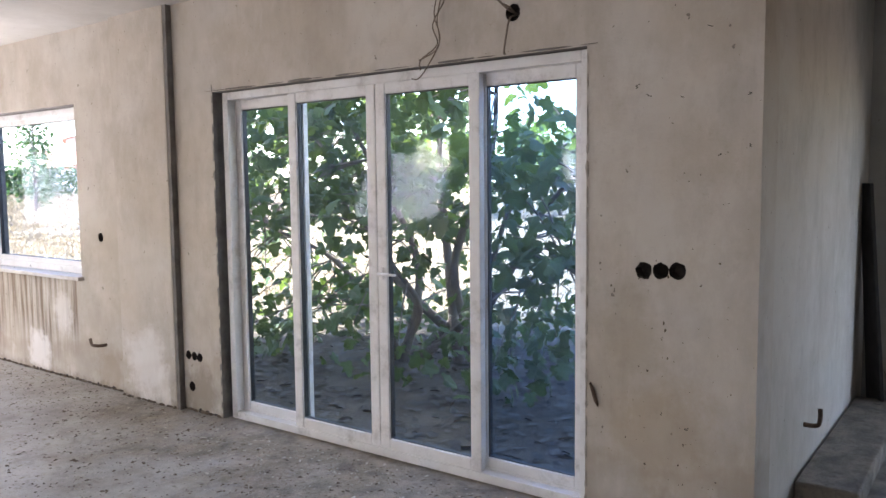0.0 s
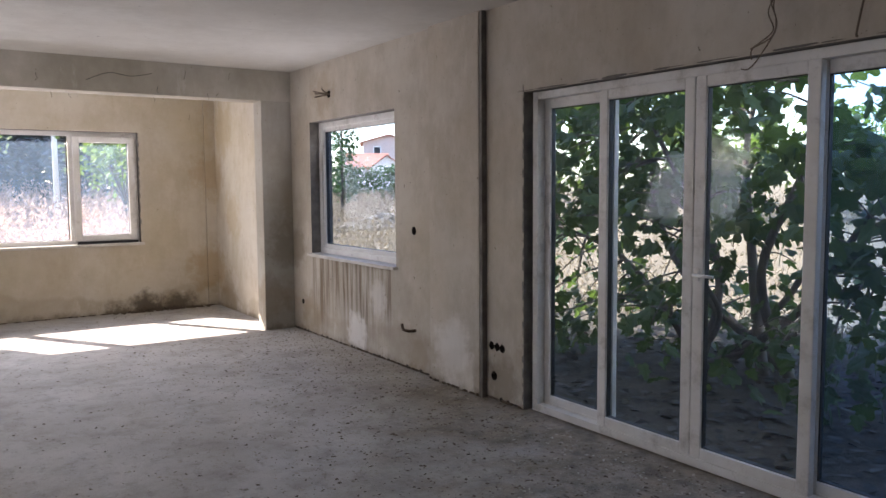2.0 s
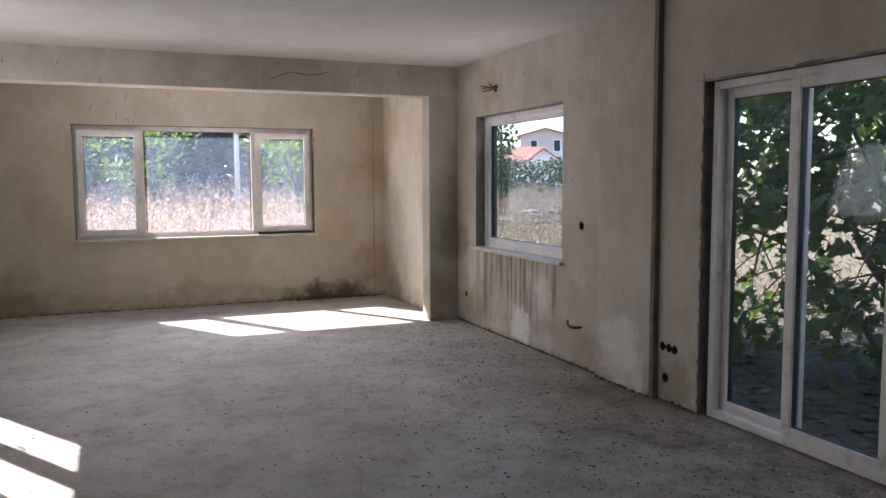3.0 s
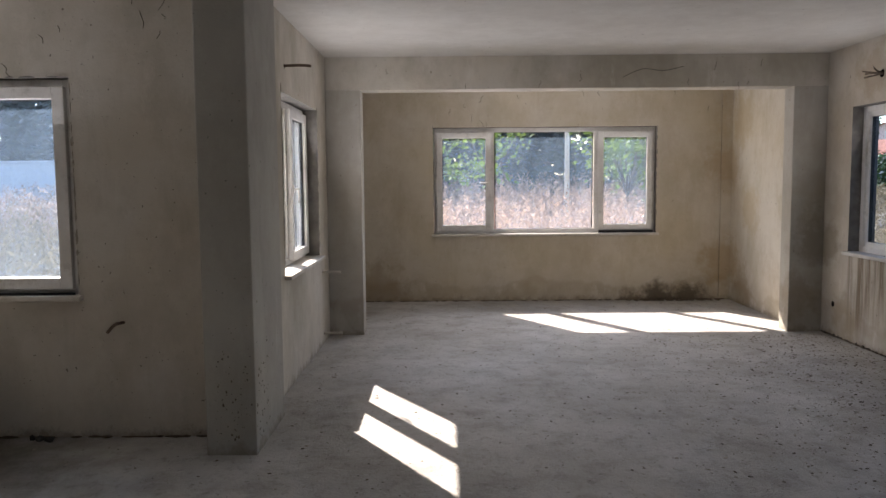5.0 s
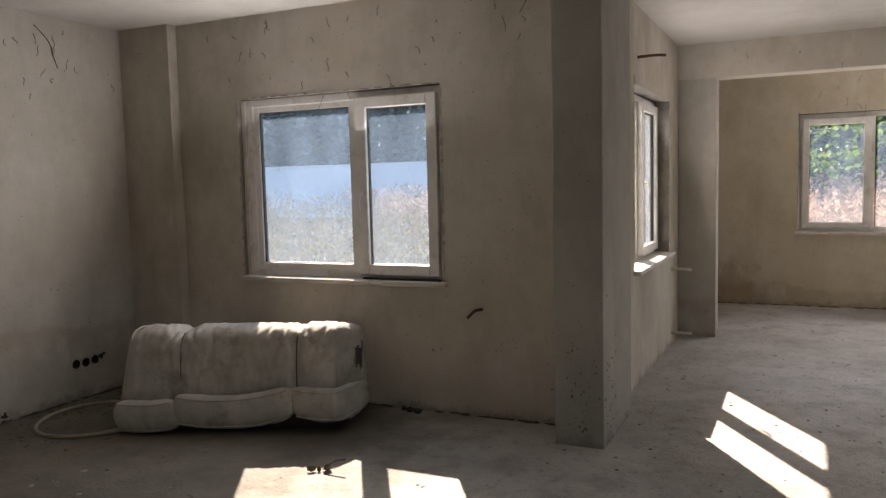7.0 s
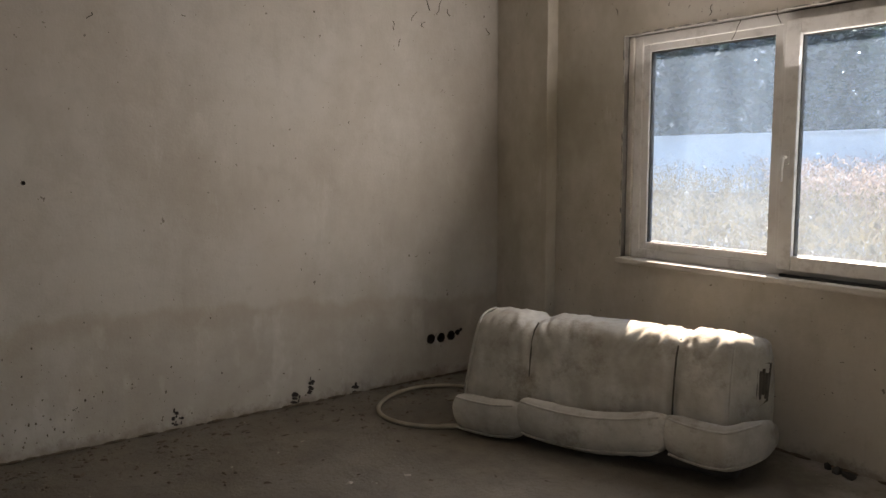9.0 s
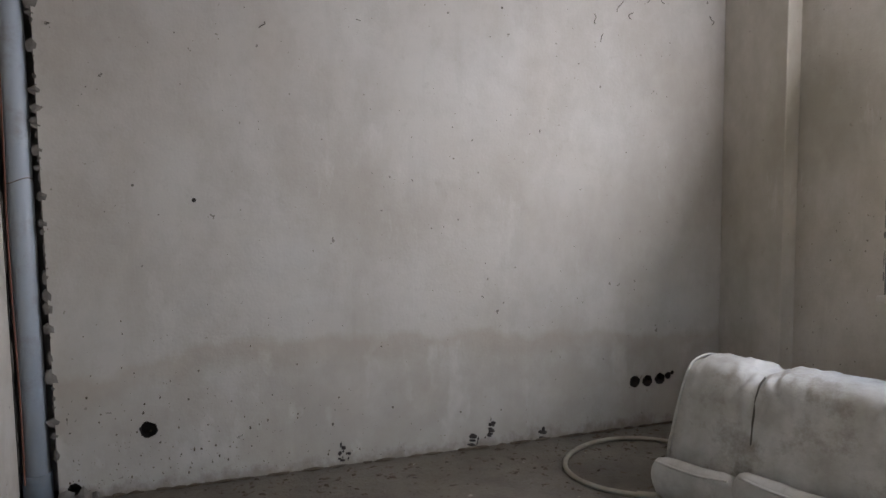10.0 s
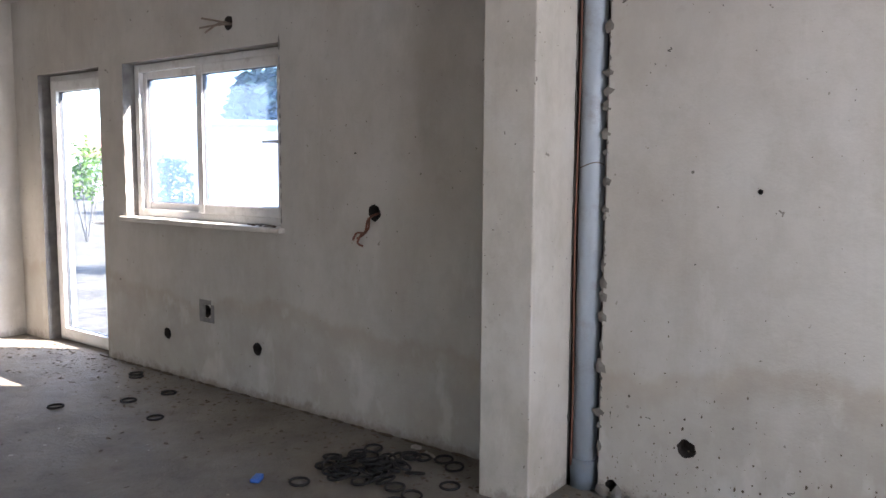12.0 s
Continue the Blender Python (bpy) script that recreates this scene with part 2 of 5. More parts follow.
def floor_material():
    k = Nodes("floor_concrete")
    c = k.mix(k.ramp(k.noise(0.8, 6), 0.36, 0.66), (0.48, 0.465, 0.44), (0.34, 0.32, 0.29))
    c = k.mix(k.ramp(k.noise(3.4, 8, 0.7, (1, 1, 1), (2, 5, 0)), 0.48, 0.68, 0, 0.5), c, (0.19, 0.17, 0.14))
    c = k.mix(k.ramp(k.noise(2.0, 7, 0.65, (1.6, 0.7, 1), (9, 2, 0)), 0.56, 0.7, 0, 0.6), c, (0.46, 0.44, 0.405))
    c = k.mix(k.ramp(k.noise(11, 6, 0.75, (1.3, 0.8, 1), (6, 3, 0)), 0.54, 0.66, 0, 0.45), c, (0.16, 0.145, 0.12))
    c = k.mix(k.ramp(k.noise(8, 5, 0.7, (0.7, 1.5, 1), (1, 9, 0)), 0.60, 0.70, 0, 0.5), c, (0.52, 0.50, 0.47))
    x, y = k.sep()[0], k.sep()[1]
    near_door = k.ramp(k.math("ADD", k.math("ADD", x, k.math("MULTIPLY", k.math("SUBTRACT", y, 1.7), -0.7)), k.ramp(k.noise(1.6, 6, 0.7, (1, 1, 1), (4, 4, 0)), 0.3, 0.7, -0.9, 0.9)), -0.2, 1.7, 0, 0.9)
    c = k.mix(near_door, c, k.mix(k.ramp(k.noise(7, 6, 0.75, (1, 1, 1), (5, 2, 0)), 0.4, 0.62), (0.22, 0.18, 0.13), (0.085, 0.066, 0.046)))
    # west bay: its shade put into the colour, as a dark brown over the dirt
    bay_shade = k.ramp(k.math("ADD", x, k.ramp(k.noise(0.9, 6, 0.65, (1, 1, 1), (7, 1, 0)), 0.3, 0.7, -1.0, 1.0)), -2.7, -4.3, 0, 0.8)
    c = k.mix(bay_shade, c, k.mix(k.ramp(k.noise(4, 6, 0.7, (1, 1, 1), (1, 6, 0)), 0.4, 0.7), (0.062, 0.047, 0.028), (0.12, 0.096, 0.064)))
    c = k.mix(k.ramp(k.noise(30, 2, 0.5), 0.66, 0.74, 0, 0.6), c, (0.13, 0.11, 0.09))
    c = k.mix(k.ramp(k.noise(85, 1, 0.5, (1, 1, 1), (3, 0, 0)), 0.7, 0.76, 0, 0.5), c, (0.10, 0.09, 0.075))
    c = k.mix(k.math("MULTIPLY", k.specks(6.0, 0.05, 0.5, (1, 2, 0)), 0.8), c, (0.10, 0.08, 0.06))
    h = k.math("ADD", k.noise(3, 5, 0.6), k.math("MULTIPLY", k.noise(45, 4, 0.7), 0.4))
    return k.done(c, k.ramp(k.noise(2.5, 5), 0.3, 0.7, 0.62, 0.9), h, 0.85, 0.03, spec=0.3)


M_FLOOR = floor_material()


def simple(name, base, dark, scale=8.0, rough=0.7, bump=0.15, metal=0.0, spec=0.4, stretch=(1, 1, 1), dirt=0.0):
    k = Nodes(name)
    c = k.mix(k.ramp(k.noise(scale, 5, 0.6, stretch), 0.35, 0.7), base, dark)
    c = k.mix(k.ramp(k.noise(scale * 6, 3, 0.6, stretch, (3, 1, 2)), 0.5, 0.8, 0, 0.35), c, dark)
    if dirt:
        c = k.mix(k.ramp(k.noise(5, 7, 0.75, (1, 1, 1), (1, 8, 3)), 0.52, 0.72, 0, dirt), c, (0.19, 0.16, 0.125))
    return k.done(c, rough, k.noise(scale * 5, 4), bump, 0.006, metal, spec)


M_PVC = simple("pvc_white_dusty", (0.72, 0.71, 0.69), (0.60, 0.58, 0.55), 4, 0.42, 0.05, spec=0.45, dirt=0.55)
M_GASKET = simple("rubber_black", (0.02, 0.02, 0.02), (0.04, 0.04, 0.04), 10, 0.6, 0.05)
M_SILL = simple("marble_sill_dusty", (0.60, 0.57, 0.52), (0.46, 0.42, 0.37), 6, 0.6, 0.1, dirt=0.5)
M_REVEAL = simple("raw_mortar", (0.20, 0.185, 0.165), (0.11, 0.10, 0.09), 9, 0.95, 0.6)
M_HOLE = simple("hole_dark", (0.045, 0.035, 0.03), (0.02, 0.017, 0.015), 20, 0.95, 0.3)
M_PIPE = simple("pvc_pipe_grey", (0.34, 0.38, 0.42), (0.25, 0.28, 0.31), 3, 0.45, 0.06, stretch=(1, 1, 0.3), dirt=0.55)
M_PIPE_DARK = simple("pvc_socket_dark", (0.16, 0.19, 0.22), (0.11, 0.13, 0.15), 5, 0.5, 0.08, dirt=0.4)
M_STEEL = simple("rusty_steel", (0.16, 0.115, 0.085), (0.08, 0.055, 0.04), 30, 0.75, 0.3, metal=0.3)
M_WIRE = simple("wire_old", (0.20, 0.155, 0.12), (0.10, 0.08, 0.06), 40, 0.7, 0.1)
M_COPPER = simple("copper_wire_red", (0.20, 0.075, 0.045), (0.10, 0.045, 0.03), 40, 0.6, 0.1)
M_CLOTH = simple("canvas_cover_dusty", (0.50, 0.485, 0.445), (0.34, 0.32, 0.28), 5, 0.95, 0.5, spec=0.1, dirt=0.8)
M_THREAD = simple("seam_thread_dark", (0.10, 0.09, 0.075), (0.06, 0.055, 0.045), 30, 0.9, 0.2)
M_HOSE = simple("hose_pale_plastic", (0.36, 0.33, 0.26), (0.25, 0.22, 0.17), 9, 0.6, 0.1, dirt=0.4)
M_RUBBER = simple("rubber_ring_black", (0.012, 0.012, 0.013), (0.03, 0.028, 0.026), 14, 0.85, 0.15, spec=0.2)
M_BLUE = simple("blue_plastic", (0.03, 0.12, 0.42), (0.02, 0.08, 0.30), 10, 0.5, 0.1)
M_MORTAR = simple("mortar_grey", (0.24, 0.23, 0.215), (0.14, 0.13, 0.12), 16, 0.95, 0.5)
M_DEBRIS = simple("plaster_crumb_dark", (0.14, 0.108, 0.076), (0.06, 0.047, 0.034), 14, 0.95, 0.4)
M_CRUMB = simple("plaster_crumb_pale", (0.42, 0.39, 0.34), (0.26, 0.23, 0.19), 14, 0.95, 0.4)
M_BOARD = simple("dark_board", (0.03, 0.028, 0.026), (0.055, 0.05, 0.045), 8, 0.85, 0.3)


def glass_material(name, dust, tint=(0.93, 0.97, 0.98), shine=0.026):
    """Window glass with a film of dust: clear, a sharp reflection, and dust that takes and passes on light."""
    k = Nodes(name)
    t = k.t
    clear = t.nodes.new("ShaderNodeBsdfTransparent")
    clear.inputs[0].default_value = (*tint, 1)
    gloss = t.nodes.new("ShaderNodeBsdfGlossy")
    gloss.inputs["Roughness"].default_value = 0.02
    gloss.inputs[0].default_value = (0.95, 0.97, 1, 1)
    edge = t.nodes.new("ShaderNodeLayerWeight")
    m1 = t.nodes.new("ShaderNodeMixShader")
    k.link(k.math("ADD", k.math("MULTIPLY", k.math("POWER", edge.outputs["Facing"], 5.0), 34.0 * shine), shine), m1.inputs[0])
    k.link(clear.outputs[0], m1.inputs[1])
    k.link(gloss.outputs[0], m1.inputs[2])
    film = t.nodes.new("ShaderNodeBsdfTranslucent")
    film.inputs[0].default_value = (0.46, 0.66, 0.92, 1)
    dry = t.nodes.new("ShaderNodeBsdfDiffuse")
    dry.inputs[0].default_value = (0.55, 0.55, 0.53, 1)
    m2 = t.nodes.new("ShaderNodeMixShader")
    m2.inputs[0].default_value = 0.4
    k.link(film.outputs[0], m2.inputs[1])
    k.link(dry.outputs[0], m2.inputs[2])
    m3 = t.nodes.new("ShaderNodeMixShader")
    streak = k.math("MULTIPLY", k.ramp(k.noise(3.0, 4, 0.6, (1.5, 1.5, 0.35)), 0.3, 0.7, 0.7, 1.3), dust)
    spots = k.ramp(k.noise(38, 3, 0.6), 0.66, 0.71, 0, dust * 4.0)
    k.link(k.math("ADD", streak, spots), m3.inputs[0])
    k.link(m1.outputs[0], m3.inputs[1])
    k.link(m2.outputs[0], m3.inputs[2])
    k.link(m3.outputs[0], k.out.inputs[0])
    return k.mat


M_GLASS_N = glass_material("glass_dusty", 0.055)
M_GLASS_W = glass_material("glass_very_dusty", 0.07, (0.80, 0.90, 0.98))
M_GLASS_E = glass_material("glass_door", 0.011, (0.84, 0.91, 0.94), 0.012)
M_GLASS_EW = glass_material("glass_east", 0.012, (0.78, 0.86, 0.93), 0.005)
M_GLASS_BLUE = glass_material("glass_door_blue_film", 0.02, (0.62, 0.76, 0.90), 0.012)
M_GLASS_K = glass_material("glass_kitchen", 0.10, (0.66, 0.74, 0.82))


def ground_material():
    k = Nodes("dry_ground")
    x, y, _ = k.sep()
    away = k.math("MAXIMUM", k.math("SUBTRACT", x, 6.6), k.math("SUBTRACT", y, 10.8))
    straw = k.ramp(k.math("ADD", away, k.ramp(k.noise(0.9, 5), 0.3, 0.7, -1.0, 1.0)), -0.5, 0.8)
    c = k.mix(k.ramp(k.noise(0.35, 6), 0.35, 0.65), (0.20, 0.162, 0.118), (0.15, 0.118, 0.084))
    # soil short of the straw is darkened: shade of house and fig in the colour
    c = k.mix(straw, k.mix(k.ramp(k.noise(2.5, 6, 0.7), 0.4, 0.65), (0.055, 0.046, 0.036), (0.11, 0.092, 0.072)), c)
    c = k.mix(k.ramp(k.noise(6, 6, 0.7), 0.45, 0.7, 0, 0.6), c, (0.13, 0.105, 0.08))
    return k.done(c, 0.98, k.noise(9, 6, 0.7), 0.8, 0.05, spec=0.1)


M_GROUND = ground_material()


def leafy(name, a, b, sheen=0.35, through_tint=(0.22, 0.32, 0.04)):
    """Leaf: colour by island, and some light let through."""
    k = Nodes(name)
    g = k.t.nodes.new("ShaderNodeNewGeometry")
    c = k.mix(g.outputs["Random Per Island"], a, b)
    k.done(c, 0.6, spec=0.25)
    tr = k.t.nodes.new("ShaderNodeBsdfTranslucent")
    k.link(k.mix(0.5, c, through_tint), tr.inputs[0])
    m = k.t.nodes.new("ShaderNodeMixShader")
    m.inputs[0].default_value = sheen
    k.link(k.bsdf.outputs[0], m.inputs[1])
    k.link(tr.outputs[0], m.inputs[2])
    k.link(m.outputs[0], k.out.inputs[0])
    return k.mat


M_FIG = leafy("fig_leaf", (0.022, 0.048, 0.024), (0.06, 0.10, 0.035), 0.3)
M_HEDGE = leafy("hedge_dark", (0.015, 0.035, 0.03), (0.035, 0.06, 0.045), 0.15, (0.06, 0.10, 0.06))
M_LITTER = leafy("dry_leaf_litter", (0.02, 0.017, 0.014), (0.095, 0.08, 0.065), 0.1, (0.1, 0.08, 0.05))
M_GREEN = leafy("leaf_bright", (0.07, 0.14, 0.03), (0.15, 0.22, 0.05), 0.45)
M_WEED = leafy("dry_weed", (0.25, 0.155, 0.115), (0.46, 0.35, 0.28), 0.45, (0.48, 0.33, 0.26))
M_CLIPPED = leafy("hedge_clipped", (0.028, 0.07, 0.024), (0.055, 0.105, 0.035), 0.2, (0.08, 0.15, 0.03))
M_STRAW = leafy("straw_grass", (0.17, 0.13, 0.082), (0.29, 0.23, 0.15), 0.3, (0.28, 0.215, 0.13))
M_HEAP = simple("heap_earth_pale", (0.30, 0.265, 0.225), (0.20, 0.17, 0.14), 6, 0.95, 0.5)
M_BARK = simple("bark_grey", (0.16, 0.135, 0.11), (0.08, 0.065, 0.055), 9, 0.95, 0.6, stretch=(1, 1, 0.3))
M_ROOF = simple("roof_tile_red", (0.40, 0.17, 0.115), (0.31, 0.13, 0.09), 3, 0.9, 0.4)
M_HOUSE = simple("house_render_pink", (0.66, 0.52, 0.46), (0.60, 0.47, 0.41), 1.5, 0.95, 0.2)
M_WHITE = simple("white_render", (0.78, 0.77, 0.75), (0.70, 0.68, 0.65), 1.5, 0.95, 0.2)
M_OUTER = simple("outer_render", (0.60, 0.57, 0.52), (0.50, 0.47, 0.42), 1.5, 0.95, 0.3)
M_GARDEN_WALL = simple("garden_wall_pale", (0.50, 0.53, 0.56), (0.42, 0.45, 0.48), 0.8, 0.95, 0.2)


# ---------------------------------------------------------------- mesh helpers
def finish(name, bm, material, smooth=False):
    bm.normal_update()
    me = bpy.data.meshes.new(name)
    bm.to_mesh(me)
    bm.free()
    if smooth:
        me.polygons.foreach_set("use_smooth", [True] * len(me.polygons))
    me.materials.append(material)
    return new(name, me)


def part(name, bm, material, parent, label="", smooth=False):
    ob = finish(name, bm, material, smooth)
    ob.parent = parent
    if label:
        tagged(ob, label)
    return ob


def thing(name, label, category, at=None, group="", kind=""):
    ob = new(name)
    ob.empty_display_size = 0.1
    if at is not None:
        ob.matrix_world = at
    return tagged(ob, label, category, group, kind)


def box(bm, x0, x1, y0, y1, z0, z1, bevel=0.0):
    m = Matrix.Translation(((x0 + x1) / 2, (y0 + y1) / 2, (z0 + z1) / 2)) @ Matrix.Diagonal((abs(x1 - x0), abs(y1 - y0), abs(z1 - z0), 1))
    made = bmesh.ops.create_cube(bm, size=1, matrix=m)["verts"]
    if bevel:
        edges = list({e for v in made for e in v.link_edges})
        bmesh.ops.bevel(bm, geom=edges, offset=bevel, segments=2, affect="EDGES", profile=0.5)
    return bm


def boxes(*rows, bevel=0.0):
    bm = bmesh.new()
    for r in rows:
        box(bm, *r, bevel=bevel)
    return bm


def tube(bm, points, radius, sides=8, taper=None):
    """A round bar along points; taper: the radius at the far end."""
    pts = [Vector(p) for p in points]
    rings = []
    up = Vector((0.13, 0.21, 1)).normalized()
    for n, p in enumerate(pts):
        d = (pts[min(n + 1, len(pts) - 1)] - pts[max(n - 1, 0)]).normalized()
        a = d.cross(up if abs(d.dot(up)) < 0.95 else Vector((1, 0, 0))).normalized()
        b = d.cross(a)
        r = radius if taper is None else radius + (taper - radius) * n / (len(pts) - 1)
        rings.append([bm.verts.new(p + r * (math.cos(s) * a + math.sin(s) * b)) for s in [2 * math.pi * i / sides for i in range(sides)]])
    for r0, r1 in zip(rings, rings[1:]):
        for i in range(sides):
            bm.faces.new((r0[i], r0[(i + 1) % sides], r1[(i + 1) % sides], r1[i]))
    bm.faces.new(rings[0][::-1])
    bm.faces.new(rings[-1])
    return bm


def drill(ob, cuts, depth=0.07):
    """Round holes cut into a wall: cuts of (place on the wall's face, way into it, radius)."""
    bm = bmesh.new()
    rng = random.Random(len(cuts))
    for place, into, r in cuts:
        turn = Vector(into).to_track_quat("Z", "Y").to_matrix().to_4x4()
        m = Matrix.Translation(Vector(place) + Vector(into) * (depth / 2 - 0.02)) @ turn
        made = bmesh.ops.create_cone(bm, cap_ends=True, segments=14, radius1=r, radius2=r * 0.92, depth=depth + 0.04, matrix=m)["verts"]
        for v in made:
            v.co += Vector([rng.uniform(-0.1, 0.1) * r for _ in range(3)])
    me = bpy.data.meshes.new("cut")
    bm.to_mesh(me)
    bm.free()
    me.materials.append(M_HOLE)
    cutter = new("cut", me)
    mod = ob.modifiers.new("holes", "BOOLEAN")
    mod.use_self = True
    mod.operation, mod.object, mod.solver, mod.material_mode = "DIFFERENCE", cutter, "EXACT", "TRANSFER"
    deps = bpy.context.evaluated_depsgraph_get()
    cut_mesh = bpy.data.meshes.new_from_object(ob.evaluated_get(deps))
    ob.modifiers.clear()
    ob.data = cut_mesh
    bpy.data.objects.remove(cutter)


def wall(name, along, face, back, lo, hi, top, holes, material, label, outer=None):
    """A wall with thickness and openings through it. along: the axis it runs on; face, back: its two planes; holes: (lo, hi, z0, z1)."""
    us = sorted({lo, hi, *[h[0] for h in holes], *[h[1] for h in holes]})
    vs = sorted({-0.3, top, *[h[2] for h in holes], *[h[3] for h in holes]})

    def solid(i, j):
        if not (0 <= i < len(us) - 1 and 0 <= j < len(vs) - 1):
            return False
        u, v = (us[i] + us[i + 1]) / 2, (vs[j] + vs[j + 1]) / 2
        return not any(h[0] < u < h[1] and h[2] < v < h[3] for h in holes)

    bm = bmesh.new()

    def quad(corners, mat=0):
        f = bm.faces.new([bm.verts.new((w, u, v) if along == "y" else (u, w, v)) for u, w, v in corners])
        f.material_index = mat

    for i in range(len(us) - 1):
        for j in range(len(vs) - 1):
            if not solid(i, j):
                continue
            a, b, c, d = us[i], us[i + 1], vs[j], vs[j + 1]
            quad([(a, face, c), (b, face, c), (b, face, d), (a, face, d)])
            quad([(a, back, c), (b, back, c), (b, back, d), (a, back, d)], 2)
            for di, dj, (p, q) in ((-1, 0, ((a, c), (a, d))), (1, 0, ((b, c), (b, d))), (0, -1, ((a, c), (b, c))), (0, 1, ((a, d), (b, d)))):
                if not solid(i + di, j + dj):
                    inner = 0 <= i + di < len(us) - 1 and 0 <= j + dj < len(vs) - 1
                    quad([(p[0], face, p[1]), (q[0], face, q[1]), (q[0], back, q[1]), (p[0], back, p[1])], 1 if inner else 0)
    bmesh.ops.remove_doubles(bm, verts=bm.verts, dist=1e-5)
    bmesh.ops.recalc_face_normals(bm, faces=bm.faces)
    ob = finish(name, bm, material)
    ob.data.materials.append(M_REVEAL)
    ob.data.materials.append(M_OUTER)
    return tagged(ob, label, "wall", kind="structure")


# ---------------------------------------------------------------- the shell
H = 2.80
DOOR_E = (0.43, 3.11, -0.01, 2.185)
WIN_E = (4.83, 6.57, 0.86, 2.225)
WIN_N = (-1.58, 1.29, 0.875, 2.245)
WIN_O = (4.93, 6.50, 0.87, 2.23)
WIN_W2 = (-5.335, -3.67, 0.885, 2.20)
WIN_K = (-3.60, -1.93, 1.09, 2.185)
DOOR_K = (-4.85, -3.92, -0.01, 2.185)

tagged(finish("floor", boxes((-6.65, 2.65, -5.5, 4.14, -0.3, 0.0), (2.65, 5.45, -5.5, -0.135, -0.3, 0.0), (-2.87, 2.65, 4.14, 9.5, -0.3, 0.0)), M_FLOOR), "dusty bare concrete floor strewn with crumbs and stains, shade coloured into its west bay", "floor", kind="structure")
tagged(finish("ceiling", boxes((-6.65, 2.65, -5.5, 4.14, H, H + 0.2), (2.65, 5.45, -5.5, -0.135, H, H + 0.2), (-2.87, 2.65, 4.14, 9.5, H, H + 0.2)), M_CEIL), "plain off-white plastered concrete ceiling", "ceiling", kind="structure")
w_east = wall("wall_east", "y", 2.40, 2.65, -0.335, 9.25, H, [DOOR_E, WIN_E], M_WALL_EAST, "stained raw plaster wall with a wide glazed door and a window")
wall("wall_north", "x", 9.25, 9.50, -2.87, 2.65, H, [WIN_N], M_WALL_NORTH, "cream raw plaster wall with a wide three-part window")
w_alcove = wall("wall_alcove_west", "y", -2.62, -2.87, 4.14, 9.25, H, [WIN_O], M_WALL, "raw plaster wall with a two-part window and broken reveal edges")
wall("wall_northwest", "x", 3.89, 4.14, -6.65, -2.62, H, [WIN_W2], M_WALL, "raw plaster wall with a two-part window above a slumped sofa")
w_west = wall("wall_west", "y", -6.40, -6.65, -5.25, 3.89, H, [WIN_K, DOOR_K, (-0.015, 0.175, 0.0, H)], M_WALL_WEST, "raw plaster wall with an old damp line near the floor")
wall("wall_south", "x", -5.25, -5.50, -6.65, -3.4, H, [], M_WALL, "plain raw plaster wall")
# never in view; dark mortar colour chosen to weaken the light bounced back
wall("wall_southeast", "x", -5.25, -5.50, -3.4, 5.45, H, [], M_REVEAL, "unseen closing wall, coloured dark to cut bounced light")
wall("wall_hall", "x", -0.335, -0.135, 2.65, 5.25, H, [], M_WALL, "raw plaster wall of the entrance hall")
wall("wall_hall_end", "y", 5.25, 5.45, -5.25, -0.135, H, [(-2.6, -1.2, 0.0, 2.3)], M_CONCRETE, "raw plaster end wall of the entrance hall")

tagged(finish("beam", boxes((-2.62, 2.40, 7.05, 7.30, 2.475, H + 0.01), bevel=0.006), M_WALL), "plastered concrete beam across the alcove", "beam", kind="structure")
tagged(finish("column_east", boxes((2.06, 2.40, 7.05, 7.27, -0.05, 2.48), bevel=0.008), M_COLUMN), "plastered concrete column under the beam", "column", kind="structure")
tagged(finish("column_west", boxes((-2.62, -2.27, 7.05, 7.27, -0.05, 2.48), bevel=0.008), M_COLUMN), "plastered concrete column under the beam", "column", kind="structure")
tagged(finish("lining_alcove", boxes((2.25, 2.40, 7.27, 9.25, -0.05, H), bevel=0.0), M_WALL_NORTH), "cream plaster lining of the alcove", "wall", kind="structure")
tagged(finish("pier_corner", boxes((-2.81, -2.52, 3.545, 4.31, -0.05, H + 0.01), bevel=0.008), M_CONCRETE), "grey plastered concrete pier at the wall corner", "pier", kind="structure")
tagged(finish("pilaster_east", boxes((2.352, 2.41, 3.56, 4.22, -0.05, H + 0.01), bevel=0.006), M_WALL_EAST), "slightly proud plaster pilaster with a dark edge", "pilaster", kind="structure")
tagged(finish("column_corner", boxes((-6.40, -5.90, 3.80, 3.90, -0.05, H + 0.01), bevel=0.006), M_WALL), "shallow plastered corner column", "column", kind="structure")
tagged(finish("pier_west", boxes((-6.41, -6.06, -0.245, 0.013, -0.05, H + 0.01), bevel=0.007), M_WALL), "white plastered pier beside a drain pipe", "pier", kind="structure")
tagged(finish("pilaster_north", boxes((2.11, 2.25, 9.215, 9.25, -0.05, H), bevel=0.004), M_WALL_NORTH), "narrow proud plaster strip in the alcove corner", "pilaster", kind="structure")
tagged(finish("pilaster_edge", boxes((2.356, 2.402, 3.525, 3.56, 0.0, H), bevel=0.003), M_REVEAL), "dark raw mortar edge of the pilaster", "mortar edge", kind="structure")
tagged(finish("slot_back", boxes((-6.62, -6.55, -0.03, 0.19, -0.05, H)), M_REVEAL), "raw brick back of a pipe slot", "slot", kind="structure")
